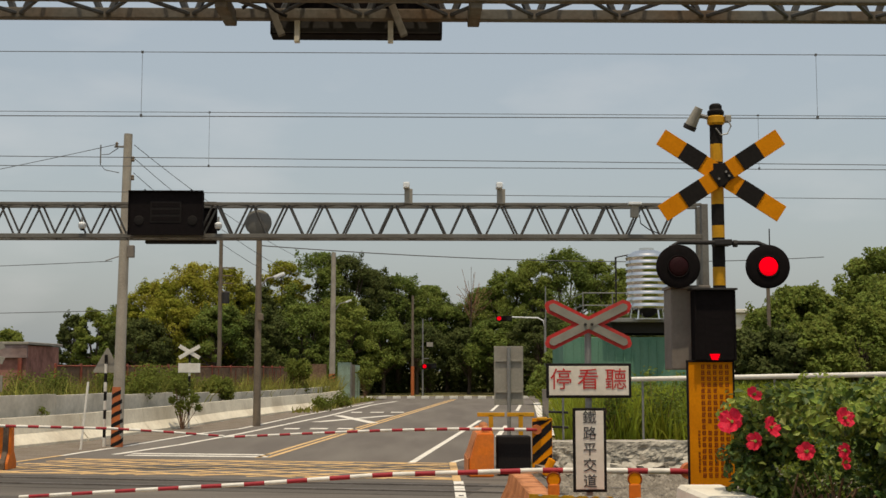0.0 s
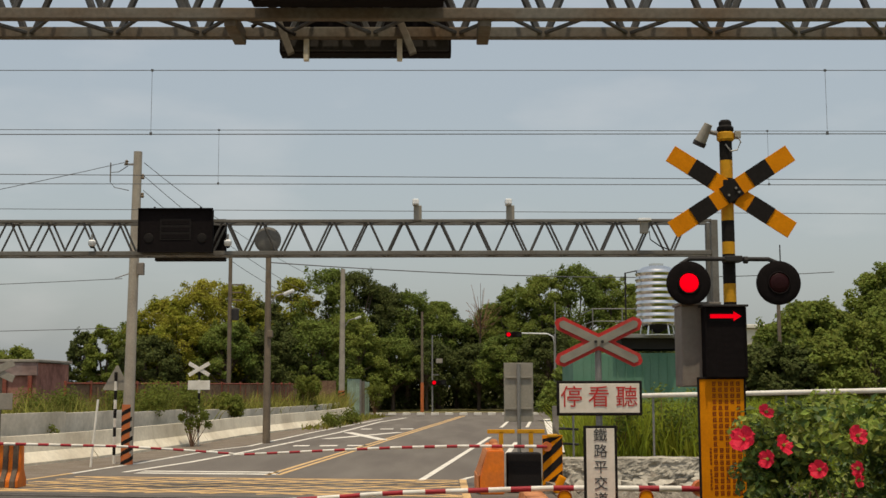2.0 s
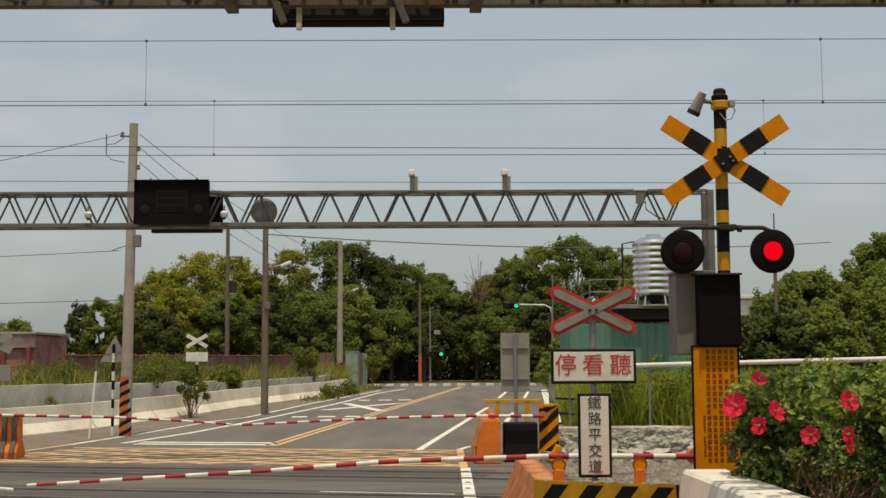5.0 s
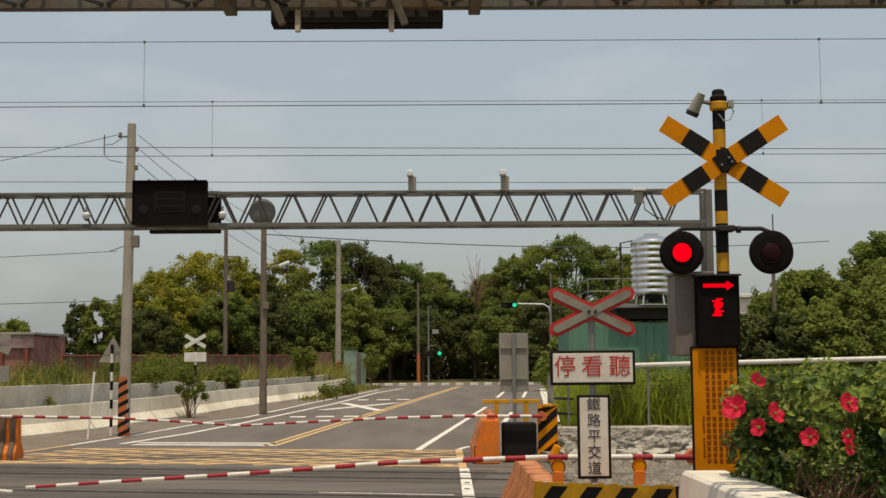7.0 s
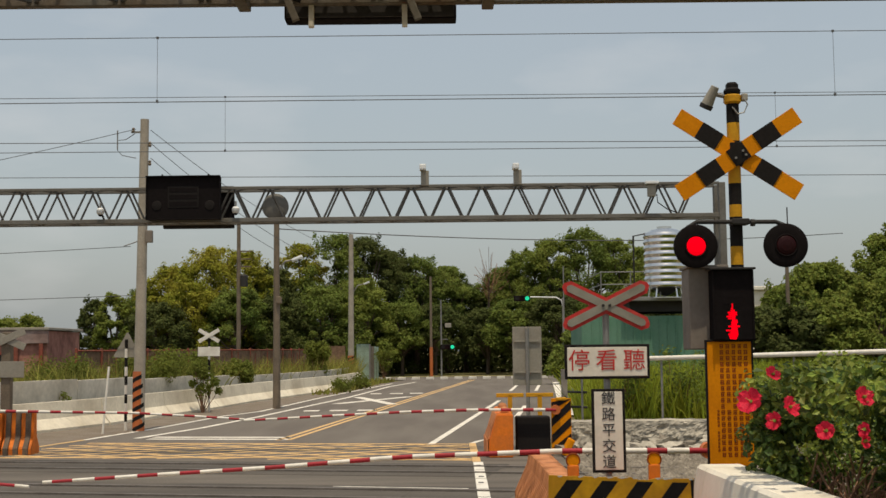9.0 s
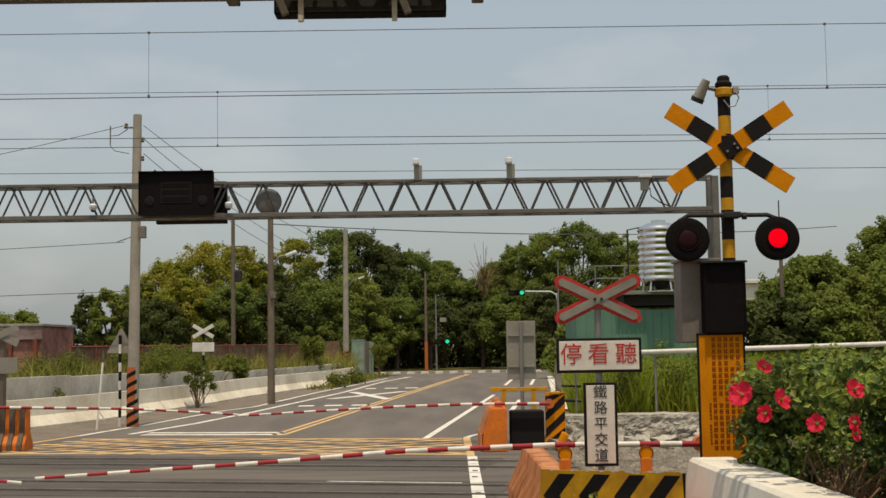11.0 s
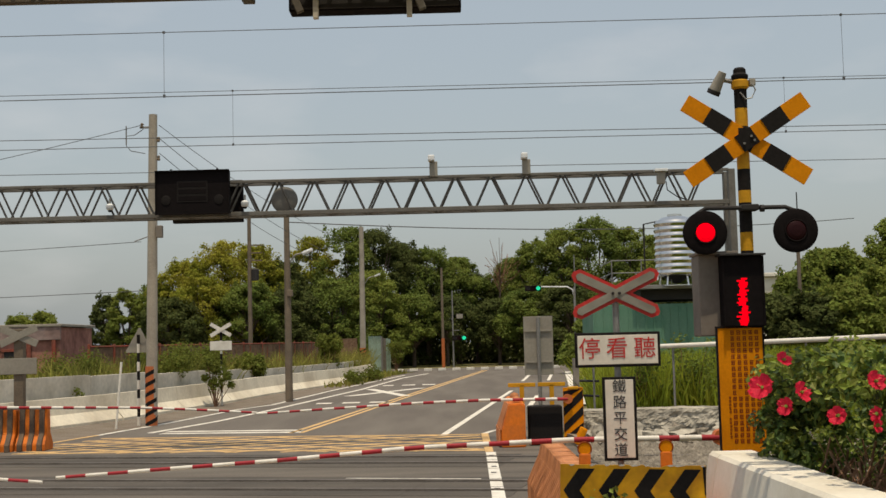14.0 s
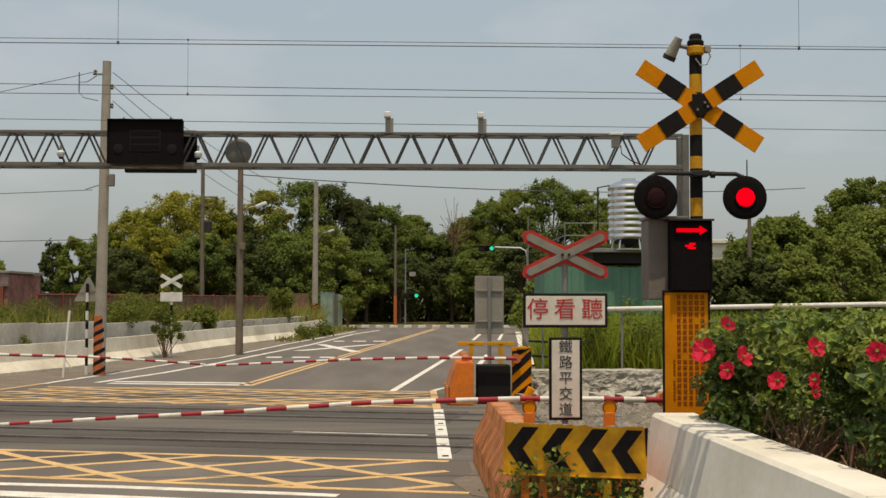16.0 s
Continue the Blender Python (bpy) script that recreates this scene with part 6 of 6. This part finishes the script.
def build_hibiscus():
    rng = np.random.default_rng(21)
    b = base("hibiscus_bush", "dense green hibiscus bush with large red flowers", "hibiscus bush", (3.2, 9.4, -0.06))
    P, N = [], []
    for i in range(460):
        y = rng.uniform(-2.1, 1.6)
        x = rng.uniform(-0.05, 2.3) ** 1.0 - 0.5 + 0.22 * max(0.0, -y) * 0.3
        z = rng.uniform(1.45, 1.9) if i % 5 else rng.uniform(0.7, 1.5)
        if y < -1.4:
            z = rng.uniform(0.75, 1.95)
        if y > 0.7 and x < 0.0:
            z = rng.uniform(0.9, 1.75)
        if y < -0.5 and i % 2:
            x, z = rng.uniform(0.05, 0.8), rng.uniform(0.85, 1.6)
        if i % 4 == 0:
            x, z = rng.uniform(0.35, 1.9), rng.uniform(0.25, 1.4)
        if -1.1 < y < 1.7 and x < 0.9 and z < 1.58 and not (y > 1.1 and x < -0.12):
            if i % 6:
                continue
            x = 0.95 + 0.4 * abs(y)
        if -0.9 < y < 0.8 and x < 0.5 and z < 1.55 and i % 3:
            continue
        if y > 0.6 and x < -0.22 and z < 1.6:
            x += 0.28
        s = rng.uniform(0.1, 0.2)
        p, u = ball_points(rng, np.array([x, y, z]), (s, s, s * 0.85), 78, 0.2)
        P.append(p), N.append(u + [0, -0.25, 0.55])
    for i in range(330):
        if i % 3:
            c = np.array([rng.uniform(0.5, 2.8), rng.uniform(0.6, 3.0), rng.uniform(0.2, 1.5)])
        else:
            c = np.array([rng.uniform(-0.02, 0.7), rng.uniform(-2.3, -1.15), rng.uniform(0.95, 1.65)])
        p, u = ball_points(rng, c, (0.2, 0.2, 0.18), 70, 0.2)
        P.append(p), N.append(u + [0, -0.25, 0.55])
    for i in range(26):
        p, u = ball_points(rng, np.array([rng.uniform(-0.5, -0.12), rng.uniform(0.9, 1.7), rng.uniform(1.0, 1.6)]), (0.15, 0.15, 0.14), 60, 0.2)
        P.append(p), N.append(u + [0, -0.25, 0.55])
    for i in range(150):
        x, y = rng.uniform(-0.3, 1.6), rng.uniform(-0.9, 1.6)
        p, u = ball_points(rng, np.array([x, y, rng.uniform(1.62, 1.84)]), (0.16, 0.16, 0.1), 60, 0.2)
        P.append(p), N.append(u + [0, -0.25, 0.55])
    for i in range(74):
        y0, x0 = rng.uniform(-1.1, 1.3), rng.uniform(-0.3, 0.45)
        pts = [Vector((x0, y0, 0))]
        for k in range(5):
            pts.append(pts[-1] + Vector((rng.normal(0.03, 0.06), rng.normal(0, 0.11), rng.uniform(0.14, 0.27))))
        part("branch", tube(pts, rng.uniform(0.006, 0.012), 5), TWIG, b, "bare reddish-brown branch")
        for k in range(3):
            q = pts[rng.integers(2, 5)]
            part("branch", tube([q, q + Vector((rng.normal(0.02, 0.06), rng.normal(0, 0.12), 0.12)), q + Vector((rng.normal(0.04, 0.1), rng.normal(0, 0.22), rng.uniform(0.1, 0.35)))], 0.0045, 5), TWIG, b, "bare reddish-brown branch")
    P, N = np.concatenate(P), np.concatenate(N)
    # lighter leaves are commoner above 1.65 m, painting in the light from above
    pick = rng.random(len(P)) < 0.36 + 0.4 * (P[:, 2] > 1.65)
    leaf_cloud("foliage", P[~pick], N[~pick], 0.072, BUSH_LEAF, b, rng=rng, aspect=0.7)
    leaf_cloud("bright_foliage", P[pick], N[pick], 0.066, BUSH_BRIGHT, b, rng=rng, aspect=0.65)
    for x, y, z, s, yaw in FLOWERS:
        f = part("flower", rod((0, 0, -0.05), (0, 0, 0.02), 0.012, seg=6), BUSH_BRIGHT, b, "large open red flower")
        f.matrix_basis = pose(x - 3.2, y - 9.4, z + 0.06, 72, 0, yaw)
        hibiscus_flower(f, pose(0, 0, 0, 24 * math.sin(40 * x), 26 * math.cos(31 * z), 50 * x), s * (0.9 + 0.14 * math.sin(57 * z)))


# x, y, z, petal length, turn of each flower
FLOWERS = [
    (2.325, 9.30, 1.60, 0.112, -10),
    (2.53, 9.00, 1.57, 0.076, 25),
    (2.475, 9.20, 1.46, 0.068, -30),
    (2.63, 8.50, 1.43, 0.074, 5),
    (2.52, 9.40, 1.80, 0.062, 30),
    (2.83, 8.30, 1.665, 0.07, 20),
    (2.80, 8.20, 1.455, 0.05, -40),
    (2.79, 8.20, 1.38, 0.055, 60),
    (3.10, 7.90, 1.66, 0.070, -10),
]

build_catenary()
build_masts()
build_poles()
build_traffic_lights()
build_signs()
build_shed()
build_tank_building()
build_far_house()
build_pipe_fence()
build_bare_tree()
build_trees()
build_plants()
build_hibiscus()


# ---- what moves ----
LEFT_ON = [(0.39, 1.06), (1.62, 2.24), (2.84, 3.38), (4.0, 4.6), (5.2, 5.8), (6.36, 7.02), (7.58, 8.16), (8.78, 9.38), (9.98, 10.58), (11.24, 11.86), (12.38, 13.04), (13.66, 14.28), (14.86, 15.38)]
ARROW_ON = [(1.85, 4.1), (6.4, 8.74), (11.12, 13.88), (15.72, 99)]
TEXT_ON = [(-9, -0.2, 0.0, 0.032), (2.1, 4.3, 0.075, 0.06), (6.78, 8.85, 0.06, 0.06), (11.38, 14.05, 0.1, 0.038), (15.84, 99, 0.1, 0.04)]


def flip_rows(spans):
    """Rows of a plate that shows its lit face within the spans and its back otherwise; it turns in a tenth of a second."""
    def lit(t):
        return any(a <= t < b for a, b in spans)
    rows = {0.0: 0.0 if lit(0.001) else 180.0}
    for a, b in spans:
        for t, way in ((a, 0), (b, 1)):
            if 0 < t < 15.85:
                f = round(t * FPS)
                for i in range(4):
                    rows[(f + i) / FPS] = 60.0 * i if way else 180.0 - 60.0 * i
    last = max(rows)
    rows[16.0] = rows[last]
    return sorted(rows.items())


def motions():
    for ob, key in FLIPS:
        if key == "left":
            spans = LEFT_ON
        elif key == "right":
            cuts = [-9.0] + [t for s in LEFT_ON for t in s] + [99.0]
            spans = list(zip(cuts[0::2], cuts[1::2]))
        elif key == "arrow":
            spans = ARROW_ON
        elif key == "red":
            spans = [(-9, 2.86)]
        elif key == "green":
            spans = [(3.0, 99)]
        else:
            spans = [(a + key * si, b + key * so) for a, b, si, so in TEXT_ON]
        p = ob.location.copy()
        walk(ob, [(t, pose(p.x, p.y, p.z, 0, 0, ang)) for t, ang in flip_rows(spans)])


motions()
